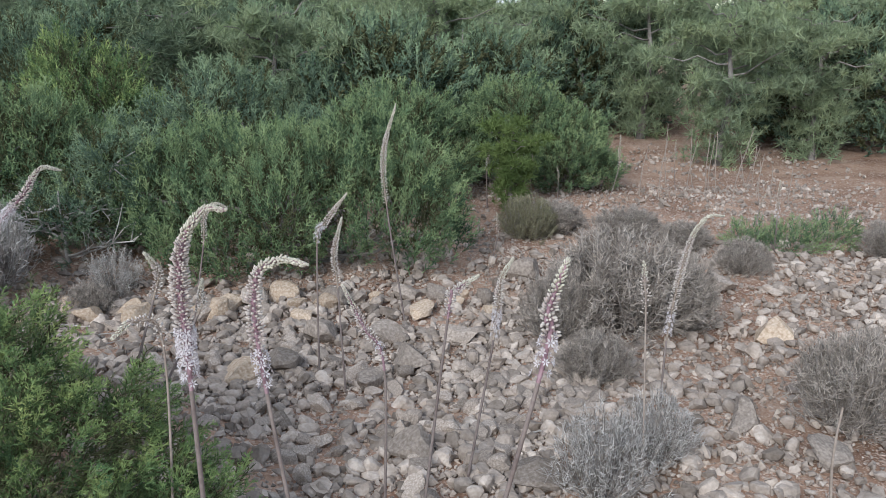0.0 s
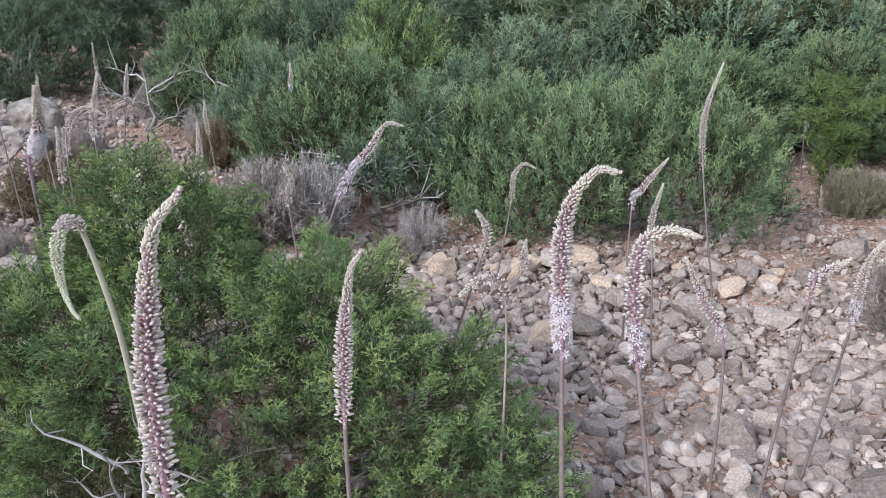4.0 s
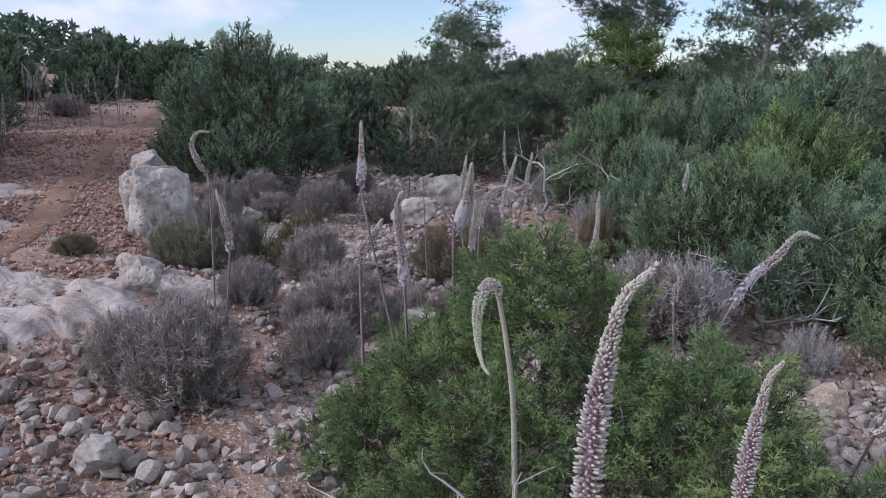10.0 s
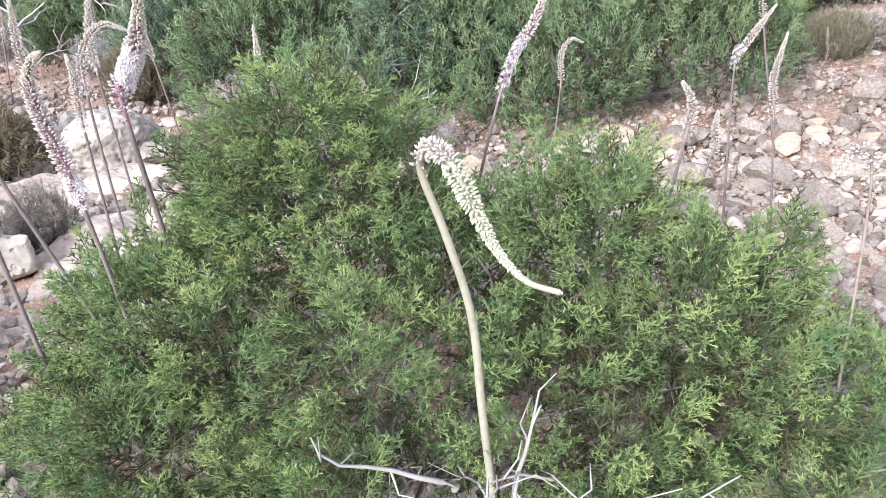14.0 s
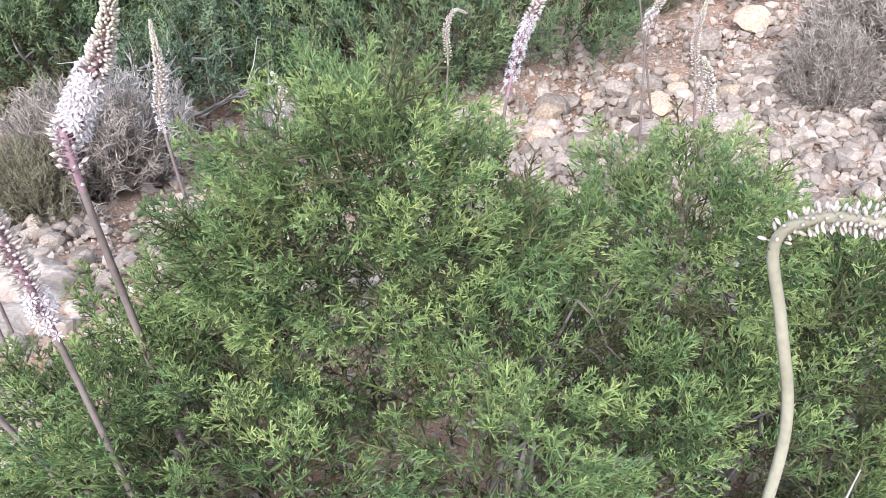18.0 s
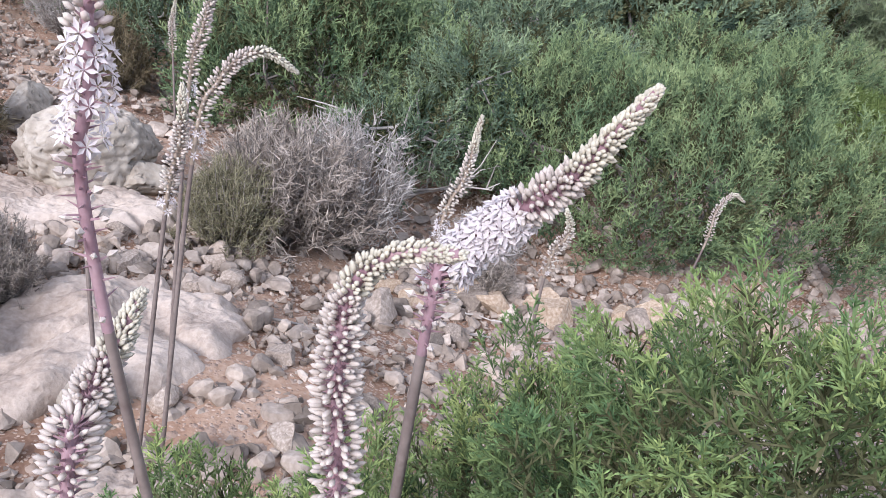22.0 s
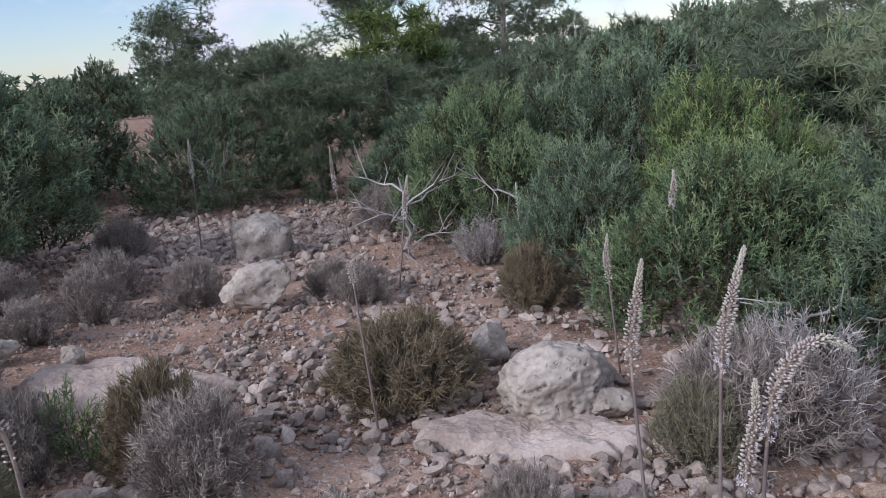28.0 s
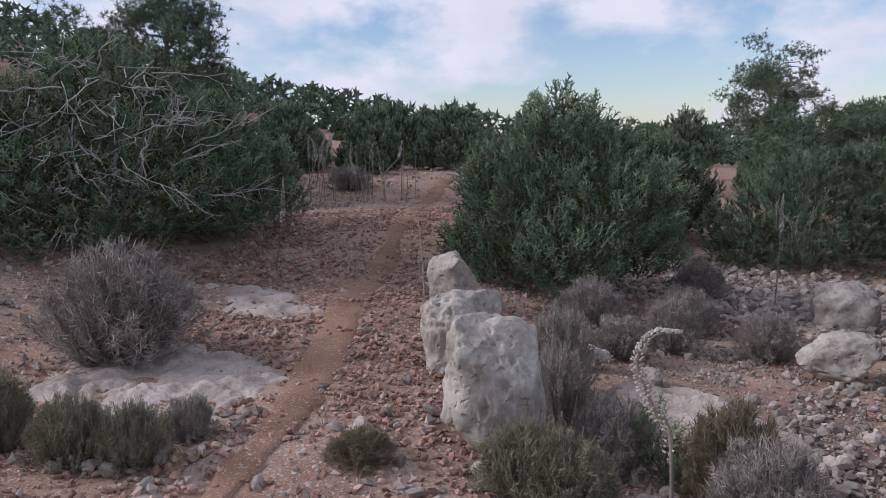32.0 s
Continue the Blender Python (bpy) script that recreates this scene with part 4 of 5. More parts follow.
def far_woods():
    """The wooded hill and the far tree line, as one mass of tufts."""
    rng = np.random.default_rng(77)
    h = Heap()
    kinds = [tuft(rng, 12, 0.36) for _ in range(3)]
    a, r = np.radians(rng.uniform(-60, 125, 16000)), rng.uniform(44, 110, 16000)
    x, y = -2 - r * np.sin(a), 1 + r * np.cos(a)
    z = lie(x, y) + rng.uniform(0.2, 2.4, len(x))
    m = frames(np.stack([x, y, z], -1), rng.normal(size=(len(x), 3)), rng.uniform(0.45, 0.9, len(x)), rng=rng)
    for k in range(3):
        h.many(*kinds[k], m[k::3])
    return h.mesh("distant_woods", JUNIPER_DARK)


tagged(new("distant_woods", far_woods()), "dark evergreen woods covering the far hillside", "woods", kind="stuff")


# ---- dry shrubs ----
def shrub_parts(seed, stems, forks, thick, mat, height=1.0, spread=1.0):
    """A dome of thin dry twigs, one unit wide and about as high as height."""
    rng = np.random.default_rng(seed)
    sv, sf = spike()
    wood, crown = Heap(), Heap()
    for _ in range(stems):
        a, out = rng.uniform(0, 2 * math.pi), math.sqrt(rng.random()) * rng.uniform(0.75, 1.05)
        tip = np.array([math.cos(a) * out * 0.5 * spread, math.sin(a) * out * 0.5 * spread, height * math.sqrt(max(0.04, 1 - 0.93 * min(out, 1) ** 2)) * rng.uniform(0.7, 1.08)])
        start = np.array([math.cos(a) * 0.12, math.sin(a) * 0.12, 0]) * out
        mid = (start + tip) / 2 + np.array([math.cos(a), math.sin(a), -0.5]) * 0.10 * out + rng.normal(size=3) * 0.03
        t = np.linspace(0, 1, 4)[:, None]
        p = start * (1 - t) ** 2 + 2 * mid * t * (1 - t) + tip * t ** 2
        wood.add(*tube(p, np.linspace(thick * 1.3, thick * 0.5, 4), 3))
        u = 1 - 0.75 * rng.random(forks) ** 1.6
        q = start * (1 - u[:, None]) ** 2 + 2 * mid * u[:, None] * (1 - u[:, None]) + tip * u[:, None] ** 2 + rng.normal(size=(forks, 3)) * 0.012
        d = q / np.linalg.norm(q, axis=1)[:, None] * 0.6 + rng.normal(size=(forks, 3)) * 0.5 + (0, 0, 0.1)
        crown.many(sv, sf, frames(q, d, np.stack([np.full(forks, thick * 1.5)] * 2 + [rng.uniform(0.03, 0.10, forks)], -1), rng=rng))
    return [("woody_base", wood.mesh("woody_base", BARK)), ("crown", crown.mesh("crown", mat))]


grey = [shrub_parts(s, 260, 42, 0.0050, TWIG, 0.72) for s in (1, 2)]
olive = [shrub_parts(s, 260, 42, 0.0050, TWIG_GREEN, 0.62) for s in (5,)]
brown = [shrub_parts(s, 280, 46, 0.0052, TWIG_BROWN, 0.55) for s in (7,)]
bare = [shrub_parts(9, 130, 20, 0.0048, DEADWOOD, 0.75)]


def shrub(x, y, width, height, kinds, label, turn=0.0, k=0):
    e = new("dry_shrub")
    base = {id(grey): 0.72, id(olive): 0.62, id(brown): 0.55, id(bare): 0.75}[id(kinds)]
    e.matrix_basis = pose(x, y, float(lie(x, y)) - 0.015, 0, 0, turn) @ Matrix.Diagonal((width, width, height / base, 1))
    for n, me in kinds[k % len(kinds)]:
        part(n, me, e)
    return tagged(e, label, "shrub", "dry shrubs")


GREY, OLIVE, BROWN, BARE = "grey-brown dry twiggy shrub", "olive-grey half-dry twiggy shrub", "rust-brown low thorny shrub", "leafless pale twiggy shrub"
for i, (x, y, w, h, kinds, label) in enumerate([
        (-3.35, 1.55, 0.62, 0.46, grey, GREY), (-3.62, 1.42, 0.42, 0.34, grey, GREY), (-3.78, 2.70, 0.60, 0.38, grey, GREY), (-3.35, 2.25, 0.42, 0.30, grey, GREY),
        (-4.22, 2.36, 0.40, 0.27, grey, GREY), (-5.02, 2.45, 0.46, 0.29, olive, OLIVE), (-5.13, 2.36, 0.44, 0.30, olive, OLIVE), (-5.35, 2.92, 0.40, 0.38, grey, GREY),
        (-4.95, 3.22, 0.48, 0.42, brown, BROWN), (-4.68, 3.12, 0.50, 0.40, grey, GREY), (-6.35, 3.30, 0.48, 0.52, grey, GREY), (-5.95, 3.05, 0.36, 0.44, grey, GREY),
        (-7.42, 1.06, 0.96, 0.66, grey, GREY), (-6.02, 0.80, 0.36, 0.28, olive, OLIVE), (-5.90, 1.02, 0.34, 0.26, olive, OLIVE), (-6.08, 1.26, 0.24, 0.20, grey, GREY), (-6.30, 0.52, 0.34, 0.34, olive, OLIVE), (-5.55, 1.85, 0.32, 0.14, brown, BROWN),
        (-4.46, 4.30, 0.80, 0.42, brown, "dense olive-brown low shrub"), (-4.42, 6.05, 0.52, 0.44, brown, BROWN), (-5.15, 6.95, 0.62, 0.40, bare, BARE), (-2.90, 4.42, 0.80, 0.52, grey, GREY),
        (-2.72, 4.62, 0.75, 0.60, bare, BARE), (-3.05, 4.15, 0.45, 0.34, olive, OLIVE), (-5.50, 5.62, 0.50, 0.30, grey, GREY), (-5.85, 5.75, 0.42, 0.28, grey, GREY),
        (-6.70, 5.30, 0.50, 0.36, grey, GREY), (-7.50, 5.25, 0.55, 0.40, grey, GREY), (-7.10, 4.75, 0.50, 0.40, grey, GREY), (-6.95, 4.15, 0.48, 0.30, grey, GREY), (-7.6, 4.4, 0.6, 0.4, grey, GREY),
        (-3.52, 2.98, 0.30, 0.30, grey, GREY), (-3.48, 3.30, 0.34, 0.28, grey, GREY), (-3.78, 2.45, 0.3, 0.26, grey, GREY), (-8.5, 6.3, 0.6, 0.40, grey, GREY), (-6.6, 8.0, 0.5, 0.5, grey, GREY), (-7.0, 8.4, 0.5, 0.45, grey, GREY),
        (1.10, 4.52, 1.00, 0.60, grey, GREY), (0.71, 4.36, 0.5, 0.42, grey, GREY), (1.44, 4.52, 0.5, 0.48, grey, GREY), (0.83, 3.78, 0.45, 0.26, grey, GREY), (1.85, 3.30, 0.56, 0.46, grey, GREY),
        (0.73, 6.55, 0.55, 0.36, olive, OLIVE), (0.98, 6.75, 0.6, 0.30, grey, GREY), (1.55, 6.55, 0.7, 0.28, grey, GREY), (1.95, 6.25, 0.5, 0.24, grey, GREY), (2.2, 5.6, 0.45, 0.26, grey, GREY), (0.65, 2.64, 0.46, 0.36, bare, BARE), (0.89, 2.89, 0.4, 0.3, bare, BARE),
        (-2.90, 5.10, 0.5, 0.40, bare, BARE), (-2.05, 4.9, 0.45, 0.3, bare, BARE), (3.45, 5.99, 0.5, 0.3, grey, GREY),
        (-2.05, 4.55, 0.35, 0.2, grey, GREY), (-15.2, 5.0, 0.8, 0.4, grey, GREY)]):
    shrub(x, y, w, h, kinds, label, i * 67.0, i)


# ---- squills ----
def curve_through(points, count):
    """A smooth line through points (Catmull-Rom), and how far along it each point lies (0 to 1)."""
    p = np.array(points, float)
    q = np.concatenate([[2 * p[0] - p[1]], p, [2 * p[-1] - p[-2]]])
    out, per = [], max(2, count // (len(p) - 1))
    for i in range(len(p) - 1):
        a, b, c, d = q[i:i + 4]
        t = np.linspace(0, 1, per, endpoint=False)[:, None]
        out.append(0.5 * (2 * b + (c - a) * t + (2 * a - 5 * b + 4 * c - d) * t ** 2 + (3 * b - a - 3 * c + d) * t ** 3))
    out = np.concatenate(out + [p[-1:]])
    s = np.concatenate([[0], np.cumsum(np.linalg.norm(np.diff(out, axis=0), axis=1))])
    marks = [s[min(i * per, len(s) - 1)] for i in range(len(p))]
    return out, s, marks


BALL_V, BALL_F = ball(1)
BUD_V = np.stack([BALL_V[:, 0] * 0.5, BALL_V[:, 1] * 0.5, BALL_V[:, 2] * (0.75 + 0.2 * (BALL_V[:, 2] < 0))], -1)
EGG_V, EGG_F = np.array([(0.5, 0, 0), (0, 0.5, 0), (-0.5, 0, 0), (0, -0.5, 0), (0, 0, 0.8), (0, 0, -0.8)]), np.array([(0, 1, 4), (1, 2, 4), (2, 3, 4), (3, 0, 4), (1, 0, 5), (2, 1, 5), (3, 2, 5), (0, 3, 5)])


def star():
    """An open six-petalled flower facing z, about one unit wide."""
    v, f = [], []
    for k in range(6):
        a = k * math.pi / 3
        c, s = math.cos(a), math.sin(a)
        i = len(v)
        for r, w, z in ((0.04, 0, 0), (0.30, 0.11, 0.10), (0.30, -0.11, 0.10), (0.56, 0, 0.16), (0.30, 0, 0.05)):
            v.append((c * r - s * w, s * r + c * w, z))
        f += [(i, i + 4, i + 1), (i, i + 2, i + 4), (i + 4, i + 3, i + 1), (i + 4, i + 2, i + 3)]
    i = len(v)
    v += [(0.05, 0, 0.12), (-0.03, 0.05, 0.12), (-0.03, -0.05, 0.12), (0, 0, 0.26)]
    f += [(i, i + 1, i + 3), (i + 1, i + 2, i + 3), (i + 2, i, i + 3)]
    return np.array(v), np.array(f)


STAR_V, STAR_F = star()
SPIKE_V, SPIKE_F = spike()
squills = 0


def squill(x, y, *points, open_part=0.2, spent=0.0, fat=1.0, near=False, foot=None, label="", dry=False, sparse=1.0, far=False, pale=False, via=(), stout=1.0):
    """A flowering squill: a bare stalk from the ground to points[0], then a raceme through the other points to its tip.
    open_part, spent: the shares of the raceme, from below, in open flower and gone over."""
    global squills
    squills += 1
    rng = np.random.default_rng(500 + squills)
    z0 = float(lie(x, y)) - 0.02 if foot is None else foot
    e = new("squill")
    e.matrix_basis = pose(x, y, z0)
    base = np.array((x, y, z0))
    line, s, marks = curve_through([(x, y, z0), *via, *points], 84)
    line = line - base
    start, total = marks[1 + len(via)], s[-1]
    n = total - start
    g = fat * (0.8 if far else 1.0)
    stem = AXIS if not far and y < 2.5 and x > -3.4 and not pale else AXIS_PALE
    low = s <= start + 0.001
    cut_i = max(2, int(low.sum()))
    part("stalk", mesh_of("stalk", *tube(line[:cut_i], np.linspace(0.0056, 0.0042, cut_i) * g * stout * (0.75 if dry else 1), 7), STALK_DRY if dry else STALK_PALE if pale else STALK, True), e)
    top = line[cut_i - 1:]
    stem_part = part("flower_axis", mesh_of("flower_axis", *tube(top, np.linspace(0.0042 * stout, 0.0046 if pale else 0.0036, len(top)) * g * (0.75 if dry else 1), 6), STALK_DRY if dry else STALK_PALE if pale else stem, True), e, "purplish flower axis" if stem is AXIS else "")
    count = int((110 if far else 270) * (1.8 if near else 1.0) * sparse * (n / 0.28) ** 0.8)
    t = np.sort(np.concatenate([rng.random(count // 3), (np.arange(count - count // 3) + 0.5) / (count - count // 3)])) ** 0.58
    u = start + n * t
    at = np.stack([np.interp(u, s, line[:, k]) for k in range(3)], -1)
    ahead = np.stack([np.interp(np.minimum(u + 0.01, total), s, line[:, k]) - np.interp(np.minimum(u, total - 0.002) - 0.008, s, line[:, k]) for k in range(3)], -1)
    ahead /= np.linalg.norm(ahead, axis=1)[:, None] + 1e-9
    side = np.cross(ahead, (0.31, 0.77, 0.55))
    side /= np.linalg.norm(side, axis=1)[:, None]
    other = np.cross(ahead, side)
    a = np.arange(count) * 2.39996 + rng.uniform(-0.25, 0.25, count)
    out = side * np.cos(a)[:, None] + other * np.sin(a)[:, None]
    young_share = np.clip((t - 0.5) / 0.5, 0, 1)
    blunt = np.sqrt(np.clip((1.01 - t) / 0.06, 0.08, 1))
    stalk_len = g * (0.0150 - 0.0075 * young_share) * blunt * rng.uniform(0.8, 1.15, count)
    if pale:
        stalk_len = stalk_len * (1 - 0.6 * young_share)
    way = out * (0.95 - 0.5 * young_share)[:, None] + ahead * (0.30 + 0.75 * young_share)[:, None] + rng.normal(size=(count, 3)) * 0.08
    way /= np.linalg.norm(way, axis=1)[:, None]
    end = at + way * stalk_len[:, None]
    gone, opened = t < spent, (t >= spent) & (t < spent + open_part)
    tip = t > (0.42 if pale else 0.72)
    bud = ~gone & ~opened
    ped = Heap()
    keep = ~tip
    ped.many(SPIKE_V, SPIKE_F, frames(at[keep], way[keep], np.stack([np.full(keep.sum(), 0.0032 * g)] * 2 + [stalk_len[keep] * 1.1], -1), rng=rng))
    part("flower_stem_whorl", ped.mesh("flower_stem_whorl", STALK_DRY if dry else stem), e)
    size = g * ((0.0044 - 0.0017 * young_share) if near else (0.0054 - 0.0014 * young_share)) * rng.uniform(0.85, 1.15, count)
    bv, bf = (EGG_V, EGG_F) if far else (BUD_V, BALL_F)
    tip_mat = BUD_GREEN if pale else BUD_TIP
    if near:
        shape = mesh_of("bud", bv, bf, BUD, True)
        mats = frames(end, way, np.stack([size, size, size * (1.55 - 0.35 * young_share)], -1), rng=rng)
        for i in np.flatnonzero(bud & ~tip):
            part("bud", shape, stem_part, at=Matrix(mats[i].tolist()))
        h = Heap()
        h.many(bv, bf, mats[bud & tip])
        part("tip_spike", h.mesh("tip_spike", tip_mat, True), e, "tight pale buds at the tip")
        flower = mesh_of("flower", STAR_V, STAR_F, PETAL)
        mats = frames(end, way, 0.016 * g * rng.uniform(0.85, 1.1, count), rng=rng)
        for i in np.flatnonzero(opened):
            part("flower", flower, stem_part, at=Matrix(mats[i].tolist()))
    else:
        for name, pick, mat in (("bud_spike", bud & ~tip, BUD), ("tip_spike", bud & tip, tip_mat)):
            if pick.any():
                h = Heap()
                h.many(bv, bf, frames(end[pick], way[pick], np.stack([size, size, size * 1.25], -1)[pick], rng=rng))
                part(name, h.mesh(name, mat, True), e)
        if opened.any():
            h = Heap()
            h.many(STAR_V, STAR_F, frames(end[opened], way[opened], 0.016 * g * rng.uniform(0.85, 1.1, int(opened.sum())), rng=rng))
            part("flower_whorl", h.mesh("flower_whorl", PETAL), e, "white star-shaped open flowers")
    if gone.any():
        pick = gone & (rng.random(count) < 0.55)
        if pick.any():
            husk = mesh_of("spent_flower", EGG_V, EGG_F, BUD)
            for m in frames(end[pick], way[pick], 0.006 * g * rng.uniform(0.8, 1.3, int(pick.sum())), rng=rng):
                part("spent_flower", husk, stem_part, "shrivelled spent flower", Matrix(m.tolist()))
    return tagged(e, label or "flowering sea squill with a tall raceme of white buds", "squill", "sea squills")


HOOK, PINK, UPRIGHT, LEAN_LABEL = ("sea squill with its budding tip hooked over", "pinkish sea squill with buds above open white flowers", "upright slender sea squill in bud", "sea squill leaning well over, white flowers below")
squill(-0.38, 1.49, (-0.39, 1.49, 0.92), (-0.39, 1.49, 1.17), (-0.345, 1.49, 1.265), (-0.30, 1.49, 1.272), open_part=0.3, fat=1.1, near=True, label=PINK)
squill(-0.15, 1.54, (-0.26, 1.54, 0.89), (-0.27, 1.54, 1.11), (-0.225, 1.54, 1.162), (-0.17, 1.54, 1.155), open_part=0.25, fat=1.0, label=HOOK)
squill(-0.57, 3.82, (-0.55, 3.82, 0.53), (-0.51, 3.82, 0.63), (-0.40, 3.82, 0.78), open_part=0.35, label=LEAN_LABEL)
squill(-0.41, 3.63, (-0.43, 3.63, 0.37), (-0.44, 3.63, 0.54), (-0.40, 3.63, 0.71), open_part=0.0, label=UPRIGHT)
squill(-0.17, 4.53, (-0.27, 4.53, 0.55), (-0.28, 4.53, 0.86), (-0.21, 4.53, 1.12), open_part=0.0, fat=1.1, label="tallest sea squill, slender and in bud")
squill(-0.12, 2.43, (-0.11, 2.43, 0.52), (-0.17, 2.42, 0.67), (-0.23, 2.41, 0.81), open_part=0.1, spent=0.2, sparse=0.6, label=LEAN_LABEL)
squill(0.00, 2.36, (0.09, 2.37, 0.72), (0.11, 2.38, 0.80), (0.18, 2.39, 0.85), open_part=0.0, label=HOOK)
squill(0.16, 2.72, (0.25, 2.73, 0.50), (0.27, 2.73, 0.71), (0.31, 2.73, 0.80), open_part=0.35, label=HOOK)
squill(0.03, 1.37, (0.25, 1.37, 1.00), (0.26, 1.37, 1.12), (0.29, 1.37, 1.22), open_part=0.35, fat=1.0, sparse=0.6, label=PINK)
squill(0.96, 3.08, (0.96, 3.08, 0.35), (1.01, 3.08, 0.73), (1.07, 3.08, 0.855), (1.135, 3.08, 0.865), open_part=0.2, label=HOOK)
squill(0.80, 2.66, (0.76, 2.66, 0.62), (0.75, 2.66, 0.72), (0.74, 2.66, 0.81), open_part=0.0, dry=True, sparse=0.4, label="withered dry squill stalk")
squill(-1.68, 2.45, (-1.44, 2.63, 0.83), (-1.33, 2.71, 1.02), (-1.28, 2.745, 1.10), (-1.23, 2.78, 1.09), open_part=0.45, label=LEAN_LABEL)
squill(-1.10, 2.55, (-0.92, 2.68, 0.66), (-0.90, 2.69, 0.76), (-0.93, 2.67, 0.83), open_part=0.1, label=HOOK)
squill(-1.06, 2.61, (-0.82, 2.82, 0.55), (-0.81, 2.83, 0.61), (-0.80, 2.84, 0.68), open_part=0.0, label=UPRIGHT)
squill(-0.68, 2.02, (-0.65, 2.04, 0.75), (-0.70, 2.01, 0.85), (-0.75, 1.97, 0.82), open_part=0.0, dry=True, sparse=0.5, label="withered squill with an arched dry tip")
squill(-1.35, 4.25, (-1.26, 4.3, 0.38), (-1.25, 4.32, 0.53), (-1.20, 4.35, 0.60), (-1.14, 4.38, 0.575), open_part=0.0, sparse=0.7, label=HOOK)
squill(0.44, 7.60, (0.43, 7.60, 0.15), (0.44, 7.60, 0.25), (0.45, 7.60, 0.38), open_part=0.4, fat=1.5, far=True, label=UPRIGHT)
squill(0.87, 7.63, (0.85, 7.63, 0.14), (0.86, 7.63, 0.28), (0.88, 7.63, 0.41), open_part=0.4, fat=1.5, far=True, label=UPRIGHT)
squill(1.15, 7.87, (1.15, 7.87, 0.01), (1.15, 7.87, 0.08), (1.13, 7.87, 0.15), open_part=0.0, far=True, label=UPRIGHT)
squill(0.39, 5.80, (0.44, 5.80, 0.01), (0.44, 5.80, 0.10), (0.43, 5.80, 0.20), open_part=0.0, far=True, label=UPRIGHT)
squill(1.69, 8.02, (1.77, 8.03, 0.10), (1.77, 8.03, 0.27), (1.77, 8.03, 0.44), open_part=0.2, fat=1.3, far=True, label=UPRIGHT)
squill(2.62, 6.11, (2.61, 6.11, 0.07), (2.60, 6.11, 0.23), (2.60, 6.11, 0.38), open_part=0.3, fat=1.4, far=True, label=UPRIGHT)
squill(2.53, 6.35, (2.56, 6.35, 0.10), (2.58, 6.35, 0.19), (2.60, 6.35, 0.23), open_part=0.0, far=True, label=HOOK)
squill(2.53, 8.63, (2.49, 8.63, 0.04), (2.49, 8.63, 0.17), (2.49, 8.63, 0.30), open_part=0.0, far=True, label=UPRIGHT)
squill(-0.62, 0.74, (-0.63, 0.735, 1.06), (-0.61, 0.74, 1.345), (-0.58, 0.76, 1.415), open_part=0.0, fat=0.85, sparse=1.3, near=True, label="plum-purple sea squill thick with buds")
squill(-0.74, 1.28, (-0.73, 1.285, 0.84), (-0.71, 1.30, 1.100), (-0.69, 1.31, 1.160), open_part=0.0, sparse=1.2, fat=0.9, near=True, label="plum-purple sea squill thick with buds")
squill(-1.43, 1.57, (-1.475, 1.518, 1.062), (-1.461, 1.491, 1.103), (-1.437, 1.441, 1.123), (-1.411, 1.394, 1.118), (-1.385, 1.351, 1.079), (-1.357, 1.325, 1.026), (-1.323, 1.305, 0.991), (-1.280, 1.280, 0.986), open_part=0.0, sparse=1.25, near=True, pale=True, fat=0.85, stout=1.7, via=((-1.430, 1.539, 0.567), (-1.426, 1.521, 0.804), (-1.451, 1.521, 0.956)), label="sea squill bent double, its pale green tip hanging down")
squill(-2.33, 2.03, (-2.47, 1.88, 1.10), (-2.48, 1.87, 1.29), (-2.48, 1.87, 1.45), open_part=0.2, spent=0.4, sparse=0.6, label="tall sea squill, white flowers half gone over")
squill(-2.51, 1.89, (-2.496, 1.867, 0.914), (-2.504, 1.911, 0.997), (-2.489, 1.941, 1.054), (-2.480, 1.959, 1.089), open_part=0.0, near=True, fat=1.25, label="pale greenish sea squill in tight bud")
squill(-2.27, 1.92, (-2.285, 1.90, 0.88), (-2.305, 1.89, 1.13), (-2.28, 1.88, 1.20), (-2.232, 1.852, 1.226), open_part=0.2, near=True, fat=1.15, label="sea squill with its pale tip arched over and open flowers below")
squill(-3.31, 1.70, (-3.27, 1.75, 0.86), (-3.28, 1.74, 1.02), (-3.30, 1.72, 1.14), open_part=0.2, sparse=0.7, label="slender sea squill with a few white flowers")
squill(-3.92, 1.99, (-3.92, 2.00, 1.06), (-3.935, 1.965, 1.18), (-3.955, 1.935, 1.28), (-3.94, 1.96, 1.345), (-3.91, 2.01, 1.35), open_part=0.0, spent=0.25, sparse=0.8, label="sea squill with an S-shaped curl, sparse pods below")
squill(-3.36, 5.74, (-3.42, 5.72, 0.77), (-3.41, 5.72, 0.88), (-3.41, 5.72, 0.99), open_part=0.3, fat=1.2, label=UPRIGHT)
squill(-2.96, 2.89, (-3.01, 2.89, 0.95), (-3.00, 2.89, 1.11), (-2.98, 2.89, 1.24), open_part=0.0, sparse=0.8, label=UPRIGHT)
squill(-3.53, 4.82, (-3.56, 4.80, 0.59), (-3.57, 4.80, 0.72), (-3.56, 4.80, 0.84), open_part=0.0, label=UPRIGHT)
squill(-2.84, 3.00, (-2.83, 3.00, 0.93), (-2.81, 3.01, 1.10), (-2.78, 3.03, 1.24), open_part=0.15, label=UPRIGHT)
squill(-2.74, 2.70, (-2.71, 2.71, 0.92), (-2.68, 2.725, 1.07), (-2.62, 2.755, 1.13), (-2.56, 2.79, 1.10), open_part=0.2, label=HOOK)
